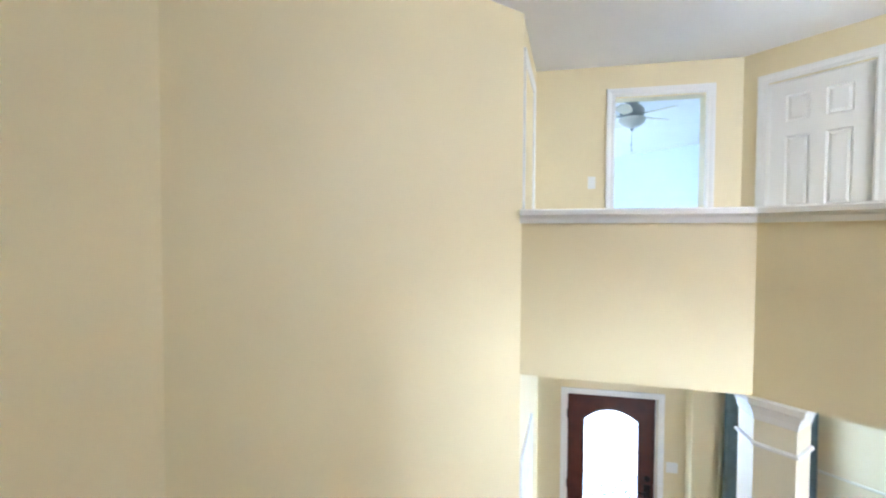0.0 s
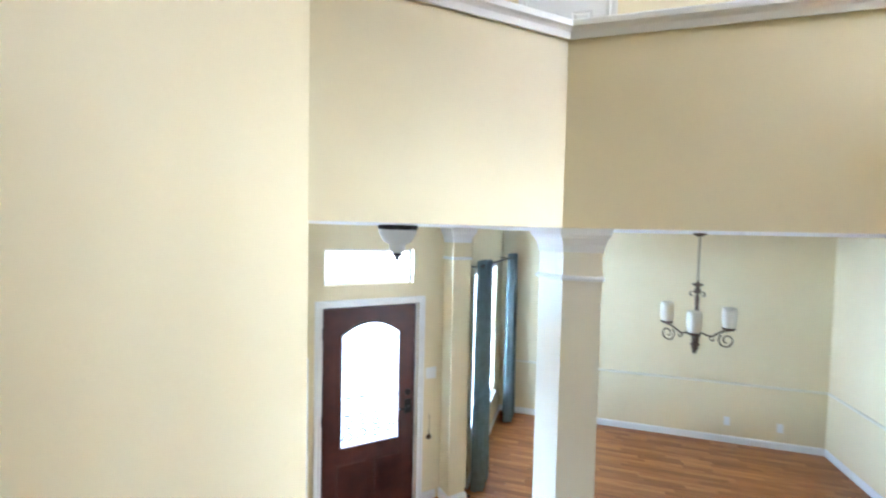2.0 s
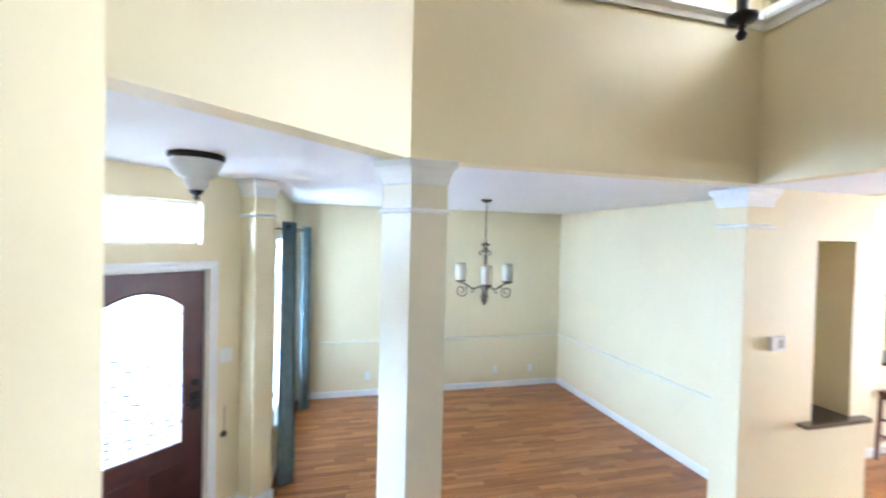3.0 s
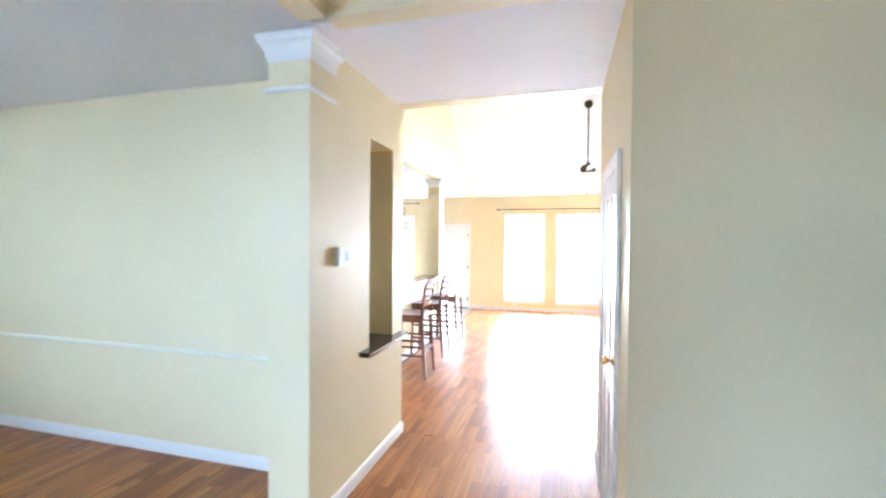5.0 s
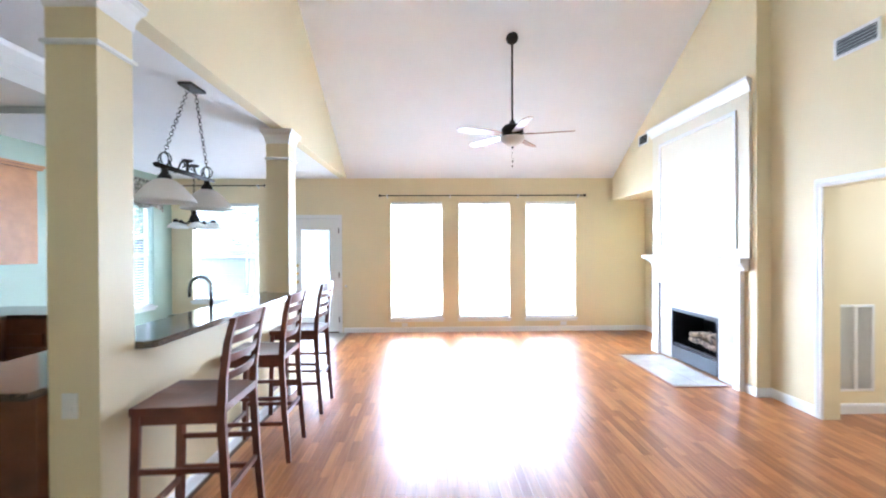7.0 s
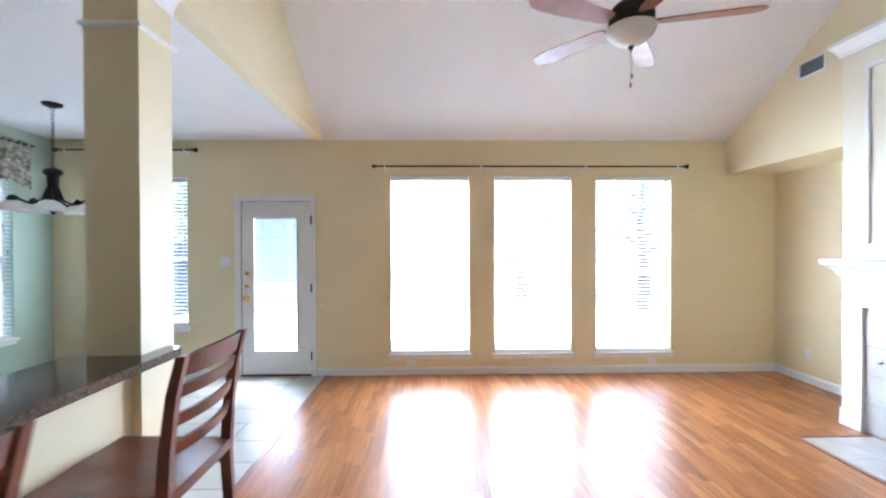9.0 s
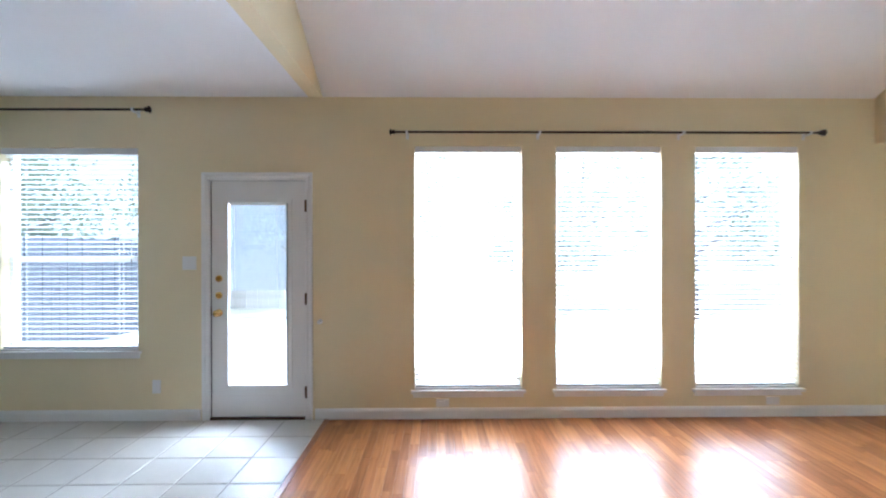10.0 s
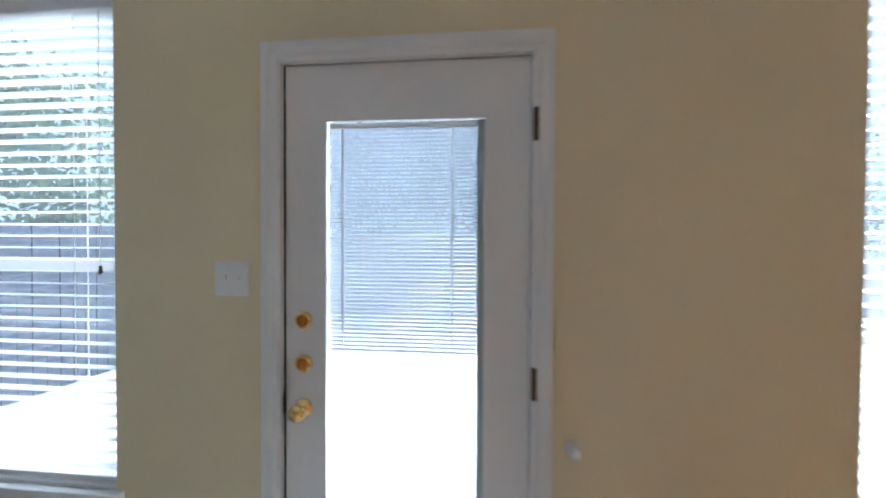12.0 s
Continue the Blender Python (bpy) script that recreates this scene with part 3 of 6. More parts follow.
# ---- baseboards and rails ----
baseboard([(-1.675 + 0.075, YB), (3.9, YB), (3.9, 9.0), (3.42, 9.0)])
baseboard([(-4.65, 8.1), (-4.65, YB), (-2.58, YB)])
baseboard([(3.30, 7.155), (3.30, 7.0), (3.45, 7.0), (3.45, 6.488)])
baseboard([(HX, 2.29), (HX, 3.45), (-1.4, 3.45)])
baseboard([(0.87, 3.42), (0.87, 3.03)])
baseboard([(0.87, 2.218), (0.87, NB), (1.77, NB)])
baseboard([(-4.48, -1.62), (-4.48, 2.58), (-1.02, 2.58)])
baseboard([(-2.3, -1.62), (-4.48, -1.62)])
pa, pb, pc = ER @ Vector((-0.79, 0, 0)), ER @ Vector((-0.54, 0, 0)), ER @ Vector((0.54, 0, 0))
pd_ = ER @ Vector((0.70, 0, 0))
baseboard([pc.xy[:], pd_.xy[:]])
baseboard([pa.xy[:], pb.xy[:]])
baseboard([(-1.53, 4.94), (-1.53, 7.25)])
baseboard([(3.62, 6.55), (5.3, 6.55)])
moulding("trim", [(-4.48, -1.62), (-4.48, 2.58), (-1.02, 2.58)], RAIL, PALE, "pale cream chair rail round the dining room")
moulding("trim", [(-2.3, -1.62), (-2.45, -1.62)], RAIL, PALE, "pale cream chair rail on the front wall")


# ---- doors ----
def casing(name, m, x0, x1, z0, z1, label, w=0.075, both=False):
    """A moulded door casing round an opening in the local plane y = 0; out towards -y."""
    prof = [(0, 0), (0, 0.011), (0.012, 0.016), (0.03, 0.013), (w - 0.018, 0.02), (w, 0.02), (w, 0)]
    bm = bmesh.new()
    rings = []
    for cx, cz, sx, sz in ((x0, z0, -1, 0), (x0, z1, -1, 1), (x1, z1, 1, 1), (x1, z0, 1, 0)):
        rings.append([bm.verts.new(m @ Vector((cx + sx * u, -o, cz + sz * u))) for u, o in prof])
    k = len(prof)
    for a, b in zip(rings, rings[1:]):
        for j in range(k):
            bm.faces.new([a[j], a[(j + 1) % k], b[(j + 1) % k], b[j]])
    bm.faces.new(rings[0]), bm.faces.new(rings[-1])
    return tagged(part(name, bm, TRIM), label, "trim", kind="structure")


def knob(parent, m, mat, label, lever=False, scale=1.0):
    bm = bmesh.new()
    lathe(bm, [(0.0, 0.0), (0.032, 0.0), (0.032, 0.004), (0.024, 0.010), (0.012, 0.014), (0.011, 0.032), (0.02, 0.036), (0.028, 0.046), (0.028, 0.056), (0.018, 0.066), (0, 0.068)], m @ Matrix.Scale(scale, 4), 18)
    return part("knob", bm, mat, parent, label, smooth=True)


def deadbolt(parent, m, mat):
    bm = bmesh.new()
    lathe(bm, [(0.0, 0.0), (0.03, 0.0), (0.029, 0.008), (0.02, 0.013), (0.012, 0.013), (0.012, 0.016), (0, 0.016)], m, 18)
    box(bm, -0.004, 0.004, -0.013, 0.013, 0.015, 0.03, m)
    return part("deadbolt", bm, mat, parent, "round brass deadbolt", smooth=False)


def six_panel(name, m, w, h, label, hinge, knob_x, knob_mat, knob_z=0.93):
    """A six-panel door; local x across, z up, -y faces the viewer."""
    d = thing(name, label, "door", m)
    d["kind"] = "structure"
    cols = [(0.115, w / 2 - 0.05), (w / 2 + 0.05, w - 0.115)]
    rows = [(0.22, 0.80), (0.98, 1.56), (1.68, h - 0.115)]
    bm = bmesh.new()
    xs = sorted({0, w, *[c for p in cols for c in p]})
    zs = sorted({0, h, *[c for p in rows for c in p]})
    for i in range(len(xs) - 1):
        for j in range(len(zs) - 1):
            xm, zm = (xs[i] + xs[i + 1]) / 2, (zs[j] + zs[j + 1]) / 2
            if any(a < xm < b for a, b in cols) and any(a < zm < b for a, b in rows):
                continue
            v = [bm.verts.new((x, 0, z)) for x, z in ((xs[i], zs[j]), (xs[i + 1], zs[j]), (xs[i + 1], zs[j + 1]), (xs[i], zs[j + 1]))]
            bm.faces.new(v)
    bmesh.ops.remove_doubles(bm, verts=bm.verts, dist=1e-5)
    box(bm, 0, w, 0.012, 0.035, 0, h)
    for e in ((0, 0, 0.0, 0.012, 0, h), (w, w, 0.0, 0.012, 0, h)):
        q = [bm.verts.new((e[0], y, z)) for y, z in ((0, 0), (0.012, 0), (0.012, h), (0, h))]
        bm.faces.new(q)
    part("slab", bm, TRIM, d)
    for a, b in cols:
        for c, e in rows:
            bm = bmesh.new()
            steps = [(0, 0.0), (0.008, 0.011), (0.018, 0.0113), (0.032, 0.0035), (0.036, 0.003)]
            rings = [[bm.verts.new((x, y, z)) for x, z in ((a + o, c + o), (b - o, c + o), (b - o, e - o), (a + o, e - o))] for o, y in steps]
            for p, q in zip(rings, rings[1:]):
                for i in range(4):
                    bm.faces.new([p[i], p[(i + 1) % 4], q[(i + 1) % 4], q[i]])
            bm.faces.new(rings[-1])
            part("panel", bm, TRIM, d)
    for z in (0.2, h / 2, h - 0.2):
        bm = bmesh.new()
        lathe(bm, [(0, -0.045), (0.007, -0.045), (0.007, 0.045), (0, 0.045)], pose(hinge, -0.006, z), 10)
        box(bm, min(hinge, hinge + (0.02 if hinge < w / 2 else -0.02)), max(hinge, hinge + (0.02 if hinge < w / 2 else -0.02)), -0.0015, 0.001, z - 0.045, z + 0.045)
        part("hinge", bm, TRIM if knob_mat is BRASS else IRON, d, "painted hinge")
    if knob_mat:
        knob(d, pose(knob_x, 0, knob_z, 90), knob_mat, "polished brass knob", scale=0.85)
    return d


# hall closet door in the right-hand wall; the viewer's side faces -x
six_panel("door_2", pose(0.862, 2.95, 0.01, 0, 0, -90), 0.65, 2.03, "white six-panel closet door, closed, with brass knob", -0.002, 0.59, BRASS, 1.03)
casing("door_2_casing", pose(0.87, 2.955, 0, 0, 0, -90), 0, 0.66, 0, 2.05, "white moulded casing round the closet door")
# upper hall doors
six_panel("door_3", pose(-1.765, -1.055, 3.085, 0, 0, 90), 0.65, 2.01, "white six-panel door, closed, behind the overlook", -0.002, 0.56, BRASS)
casing("door_3_casing", pose(-1.75, -1.06, 3.08, 0, 0, 90), 0, 0.66, 0, 2.03, "white casing round the upper door")
casing("door_4_casing", pose(-1.75, 0.60, 3.08, 0, 0, 90), 0, 0.80, 0, 2.03, "white casing round the open upper doorway")
us = Vector((0.30, -3.30, 0)) + Vector((-S2, S2, 0)) * 1.83
casing("door_5_casing", pose(us.x, us.y, 3.08, 0, 0, 135), 0, 0.77, 0, 2.03, "white casing round the open bedroom doorway")
ud = Vector((-1.379, -1.155, 0)).normalized()
ue = Vector((0.379, -1.80, 0)) + ud * 0.12
casing("door_6_casing", pose(ue.x, ue.y, 3.08, 0, 0, 219.9), 0.0, 0.72, 0, 2.03, "white casing at the end of the upper hall")
casing("door_7_casing", pose(ue.x, ue.y, 0, 0, 0, 219.9), 0.0, 0.76, 0, 2.05, "white casing beside the entry")
six_panel("door_7", pose(ue.x, ue.y, 0.01, 0, 0, 219.9) @ pose(0.005, -0.008, 0), 0.75, 2.03, "white six-panel door beside the entry, closed", -0.002, 0.68, BRASS)



def jamb(name, m, x0, x1, z0, z1, depth, label, lap=0.03):
    """Lining of a door opening with a stop behind the slab; local y through the wall."""
    bm = bmesh.new()
    lap = max(lap, 0.0)
    for r in ((x0 - 0.001, x0 + lap, 0.062, depth, z0, z1), (x1 - lap, x1 + 0.001, 0.062, depth, z0, z1), (x0 + lap, x1 - lap, 0.062, depth, z1 - lap, z1 + 0.001),
              (x0 - 0.001, x0 + lap - 0.018, 0.002, 0.062, z0, z1), (x1 - lap + 0.018, x1 + 0.001, 0.002, 0.062, z0, z1), (x0 + lap - 0.018, x1 - lap + 0.018, 0.002, 0.062, z1 - 0.004, z1 + 0.001)):
        box(bm, *r, m)
    return tagged(part(name, bm, TRIM), label, "trim", kind="structure")


jamb("door_3_jamb", pose(-1.75, -1.06, 0, 0, 0, 90), 0, 0.66, 3.08, 5.10, 0.14, "white jamb of the upper door")
# ---- front door ----
fd = thing("door_1", "dark mahogany front door with arched iron-scroll glass", "door", ER @ pose(0, 0.03, 0.012))
fd["kind"] = "structure"
W_, H_ = 0.455, 2.02


def arch(n=14, x=0.29, z0=0.70, z1=1.76, rise=0.12):
    pts = [(-x, z0), (x, z0)]
    for i in range(n + 1):
        u = 1 - 2 * i / n
        pts.append((x * u, z1 + rise * (1 - u * u)))
    return pts


bm = bmesh.new()
outer = [(-W_, 0.0), (W_, 0.0)] + [(W_ * (1 - 2 * i / 14), H_) for i in range(15)]
inner = arch()
for y in (0.0, 0.045):
    vo, vi = [bm.verts.new((x, y, z)) for x, z in outer], [bm.verts.new((x, y, z)) for x, z in inner]
    n = len(vo)
    for i in range(n):
        j = (i + 1) % n
        bm.faces.new([vo[i], vo[j], vi[j], vi[i]])
bm.verts.ensure_lookup_table()
n = len(outer)
for i in range(n):
    j = (i + 1) % n
    bm.faces.new([bm.verts[i], bm.verts[j], bm.verts[2 * n + j], bm.verts[2 * n + i]])
    bm.faces.new([bm.verts[n + i], bm.verts[n + j], bm.verts[3 * n + j], bm.verts[3 * n + i]])
part("slab", bm, MAHOGANY, fd)
bm = bmesh.new()
tube(bm, [(x, -0.004, z) for x, z in arch()] + [(-0.29, -0.004, 0.70)], 0.011, 6)
part("glass_bead", bm, MAHOGANY, fd)
bm = bmesh.new()
bm.faces.new([bm.verts.new((x, 0.03, z)) for x, z in arch(x=0.288)])
pane = part("pane", bm, OBSCURE, fd, "bright obscure glass")
pane.visible_shadow = False
for a, b in ((-0.33, -0.03), (0.03, 0.33)):
    bm = bmesh.new()
    for o, y in ((0.0, -0.004), (0.015, -0.013), (0.05, -0.013), (0.06, -0.006)):
        box(bm, a + o, b - o, y, 0.002, 0.17 + o, 0.56 - o)
    part("panel", bm, MAHOGANY, fd)


def scroll(cx, cz, r, turns, start, way, y=0.012, n=22):
    return [(cx + r * (1 - 0.8 * i / n) * math.cos(start + way * 2 * math.pi * turns * i / n), y, cz + r * (1 - 0.8 * i / n) * math.sin(start + way * 2 * math.pi * turns * i / n)) for i in range(n + 1)]


for k, cx in enumerate((-0.205, -0.07, 0.07, 0.205)):
    way = 1 if cx > 0 else -1
    for cz, r, st in ((0.785, 0.066, -1.2), (0.905, 0.048, 1.7)):
        bm = bmesh.new()
        tube(bm, scroll(cx, cz + 0.02 * (k % 2), r, 1.1, st if way > 0 else math.pi - st, way), 0.0095, 6)
        part("iron_scroll", bm, IRON, fd)
for row in range(6):
    for k in range(4):
        cx, cz, tip = -0.21 + 0.14 * k + (0.05 if row % 2 else -0.01), 1.0 + 0.085 * row, 0.018 if k < 2 else -0.018
        if cx > 0.24 or (row + k) % 5 == 4:
            continue
        bm = bmesh.new()
        tube(bm, [(cx - 0.042, 0.012, cz + tip), (cx - 0.015, 0.012, cz - 0.004), (cx + 0.015, 0.012, cz - 0.006), (cx + 0.042, 0.012, cz - tip)], [0.003, 0.009, 0.009, 0.003], 6)
        part("iron_leaf", bm, IRON, fd)
for sx in (-1, 1):
    for z in (0.86, 1.14, 1.42, 1.70):
        bm = bmesh.new()
        lathe(bm, [(0, -0.015), (0.011, -0.01), (0.011, 0.01), (0, 0.015)], pose(sx * 0.283, 0.012, z, 0, 90), 8)
        part("iron_stud", bm, IRON, fd)
bm = bmesh.new()
tube(bm, [(0.385, -0.002, 1.0), (0.385, -0.05, 1.0)], 0.011)
tube(bm, [(0.385, -0.05, 1.0), (0.33, -0.055, 0.995), (0.28, -0.05, 1.0)], 0.009)
part("lever", bm, IRON, fd, "dark bronze lever")
bm = bmesh.new()
box(bm, 0.35, 0.42, -0.012, 0, 0.93, 1.07)
part("escutcheon", bm, IRON, fd, bevel=0.004)
bm = bmesh.new()
lathe(bm, [(0, 0), (0.032, 0), (0.03, 0.015), (0, 0.02)], pose(0.385, 0, 1.14, 90), 16)
part("deadbolt", bm, IRON, fd)
for z in (0.22, 1.0, 1.8):
    bm = bmesh.new()
    lathe(bm, [(0, -0.05), (0.008, -0.05), (0.008, 0.05), (0, 0.05)], pose(-0.462, -0.006, z), 10)
    part("hinge", bm, IRON, fd)
jamb("door_1_jamb", ER @ pose(0, 0.02, 0), -0.475, 0.475, 0.0, 2.05, 0.16, "white jamb of the front door")
casing("door_1_casing", ER, -0.475, 0.475, 0, 2.05, "white moulded casing round the front door", 0.065)
# transom over the front door
tr = tagged(new("window_transom"), "clear transom window over the front door", "window", kind="structure")
tr.matrix_world = ER
bm = bmesh.new()
for r in ((-0.46, 0.41, 0.06, 0.10, 2.24, 2.265), (-0.46, 0.41, 0.06, 0.10, 2.555, 2.58), (-0.46, -0.435, 0.06, 0.10, 2.265, 2.555), (0.385, 0.41, 0.06, 0.10, 2.265, 2.555)):
    box(bm, *r)
part("window_frame", bm, TRIM, tr)
bm = bmesh.new()
box(bm, -0.435, 0.385, 0.078, 0.082, 2.265, 2.555)
part("pane", bm, GLASS, tr).visible_shadow = False
bm = bmesh.new()
box(bm, -0.455, 0.405, 0.0, 0.06, 2.2405, 2.25)
part("window_sill", bm, WALL, tr)


def switch_plate(name, m, label, gangs=1, kind="switch"):
    t = thing(name, label, "switch" if kind == "switch" else "outlet", m)
    w = 0.035 + 0.0235 * (gangs - 1)
    bm = bmesh.new()
    box(bm, -w, w, -0.006, 0, -0.0575, 0.0575)
    part("plate", bm, PLASTIC, t, bevel=0.003)
    for g in range(gangs):
        x = (g - (gangs - 1) / 2) * 0.046
        if kind == "switch":
            bm = bmesh.new()
            box(bm, x - 0.005, x + 0.005, -0.013, -0.006, -0.004, 0.014)
            part("toggle", bm, PLASTIC, t)
        else:
            for z in (-0.02, 0.02):
                bm = bmesh.new()
                lathe(bm, [(0.016, 0), (0.016, 0.003), (0, 0.003)], pose(x, -0.006, z, 90), 14)
                for sx in (-0.006, 0.006):
                    box(bm, x + sx - 0.001, x + sx + 0.001, -0.0095, -0.009, z, z + 0.008)
                part("socket", bm, PLASTIC, t)
    return t


switch_plate("light_switch", ER @ pose(0.625, 0, 1.32), "white double switch plate beside the front door", 2)
db = thing("door_latch", "small bronze latch plate beside the front door", "latch", ER @ pose(0.615, 0, 0.66))
bm = bmesh.new()
lathe(bm, [(0, 0), (0.028, 0), (0.024, 0.014), (0.01, 0.03), (0, 0.031)], pose(0, 0, 0, 90), 14)
part("rosette", bm, AGED, db)
bm = bmesh.new()
tube(bm, [(0, -0.008, 0.02), (0, -0.012, 0.13), (0, -0.008, 0.24)], 0.003, 6)
part("pull_cord", bm, AGED, db)
switch_plate("light_switch", pose(-2.673, YB, 1.35), "white double switch plate beside the glazed door", 2)
switch_plate("wall_outlet", pose(-2.955, YB, 0.29), "white wall outlet under the breakfast window", 1, "outlet")
switch_plate("wall_outlet", pose(-0.50, YB, 0.135, 0, 90), "white wall outlet low under the window", 1, "outlet")
switch_plate("wall_outlet", pose(2.39, YB, 0.135, 0, 90), "white wall outlet low under the window", 1, "outlet")
switch_plate("wall_outlet", pose(3.9, 10.03, 0.33, 0, 0, -90), "white wall outlet in the alcove", 1, "outlet")
switch_plate("wall_outlet", pose(-4.48, 1.47, 0.29, 0, 0, 90), "white wall outlet under the chair rail", 1, "outlet")
switch_plate("wall_outlet", pose(-4.48, 2.08, 0.28, 0, 0, 90), "white wall outlet under the chair rail", 1, "outlet")
switch_plate("wall_outlet", pose(-4.48, -0.55, 0.29, 0, 0, 90), "white wall outlet under the chair rail", 1, "outlet")
switch_plate("wall_outlet", pose(-1.62, 4.698, 0.83), "white outlet on the column", 1, "outlet")
us2 = us + Vector((S2, -S2, 0)) * 0.2
switch_plate("light_switch", pose(us2.x, us2.y, 4.32, 0, 0, 135), "white switch plate on the upper hall wall")

# ---- glazed back door ----
bd = thing("door_8", "white glazed back door with built-in mini blind", "door", pose(-2.09, YB + 0.012, 0.02))
bd["kind"] = "structure"
hw = 0.403
bm = bmesh.new()
GX0, GX1, GZ0, GZ1 = -0.268, 0.272, 0.265, 1.86
for r in ((-hw, GX0, 0, 0.045, 0, 2.043), (GX1, hw, 0, 0.045, 0, 2.043), (GX0, GX1, 0, 0.045, 0, GZ0), (GX0, GX1, 0, 0.045, GZ1, 2.043)):
    box(bm, *r)
part("slab", bm, TRIM, bd)
bm = bmesh.new()
for r in ((GX0 - 0.02, GX0 + 0.012, -0.012, 0.0, GZ0 - 0.02, GZ1 + 0.02), (GX1 - 0.012, GX1 + 0.02, -0.012, 0.0, GZ0 - 0.02, GZ1 + 0.02), (GX0 + 0.012, GX1 - 0.012, -0.012, 0.0, GZ0 - 0.02, GZ0 + 0.012), (GX0 + 0.012, GX1 - 0.012, -0.012, 0.0, GZ1 - 0.012, GZ1 + 0.02)):
    box(bm, *r)
part("glazing_frame", bm, TRIM, bd, bevel=0.003)
bm = bmesh.new()
box(bm, GX1 - 0.034, GX1 - 0.012, 0.006, 0.03, GZ0 + 0.012, GZ1 - 0.012)
part("blind_channel", bm, GREYP, bd, "grey blind channel")
for y in (0.004, 0.04):
    bm = bmesh.new()
    box(bm, GX0, GX1, y, y + 0.002, GZ0, GZ1)
    part("pane", bm, GLASS, bd).visible_shadow = False
me = bpy.data.meshes.new("mini_slat")
me.from_pydata([(GX0 + 0.015, 0.018, 0.0055), (GX1 - 0.036, 0.018, 0.0055), (GX1 - 0.036, 0.0235, -0.0055), (GX0 + 0.015, 0.0235, -0.0055)], [], [(0, 1, 2, 3)])
me.materials.append(MINI)
for i in range(55):
    o = new("mini_slat", me)
    o.parent, o.location = bd, (0, 0, GZ1 - 0.035 - 0.0135 * i)
bm = bmesh.new()
box(bm, GX0 + 0.012, GX1 - 0.034, 0.012, 0.03, GZ1 - 0.03, GZ1 - 0.012)
part("head_rail", bm, TRIM, bd)
for x in (GX0 + 0.06, GX1 - 0.115):
    bm = bmesh.new()
    box(bm, x - 0.003, x + 0.003, 0.009, 0.0125, GZ1 - 0.75, GZ1 - 0.03)
    part("ladder_tape", bm, SLAT, bd)
for z in (1.05, 1.195):
    deadbolt(bd, pose(-hw + 0.065, 0, z, 90), BRASS)
knob(bd, pose(-hw + 0.065, 0, 0.90, 90), BRASS, "polished brass knob")
bm = bmesh.new()
box(bm, -hw - 0.012, -hw + 0.004, -0.008, 0.002, 0.88, 0.95)
part("strike_plate", bm, AGED, bd)
# shade of the gap at the slab's left and top, laid on as dark strips
for r in ((-hw - 0.003, -hw + 0.003, -0.003, 0.02, 0.0, 2.046), (-hw + 0.003, hw, -0.003, 0.02, 2.038, 2.046)):
    bm = bmesh.new()
    box(bm, *r)
    part("gap_strip", bm, DARK, bd, "dark strip drawing the shaded gap round the door slab")
for z in (0.22, 1.02, 1.82):
    bm = bmesh.new()
    lathe(bm, [(0, -0.05), (0.009, -0.05), (0.009, 0.05), (0, 0.05)], pose(hw + 0.014, -0.024, z), 10)
    box(bm, hw + 0.006, hw + 0.016, -0.036, -0.030, z - 0.05, z + 0.05)
    part("hinge", bm, AGED, bd, "aged bronze hinge")
jamb("door_8_jamb", pose(-2.09, YB, 0), -0.434, 0.434, 0.017, 2.064, 0.16, "white jamb of the glazed door", 0.045)
casing("door_8_casing", pose(-2.09, YB, 0), -0.408, 0.408, 0, 2.064, "white moulded casing round the glazed door", 0.064)
boxes("door_sill", AGED, (-2.52, -1.66, YB - 0.01, YB + 0.15, -0.012, 0.017))
tagged(bpy.data.objects["door_sill"], "bronze threshold under the glazed door", "trim", kind="structure")
bm = bmesh.new()
lathe(bm, [(0, 0), (0.022, 0), (0.022, 0.004), (0.012, 0.007), (0.012, 0.04), (0.017, 0.042), (0.015, 0.05), (0, 0.052)], pose(-1.554, YB - 0.0005, 0.843, 90), 16)
tagged(part("door_stop", bm, PLASTIC, smooth=True), "small white wall bumper beside the glazed door", "door stop")


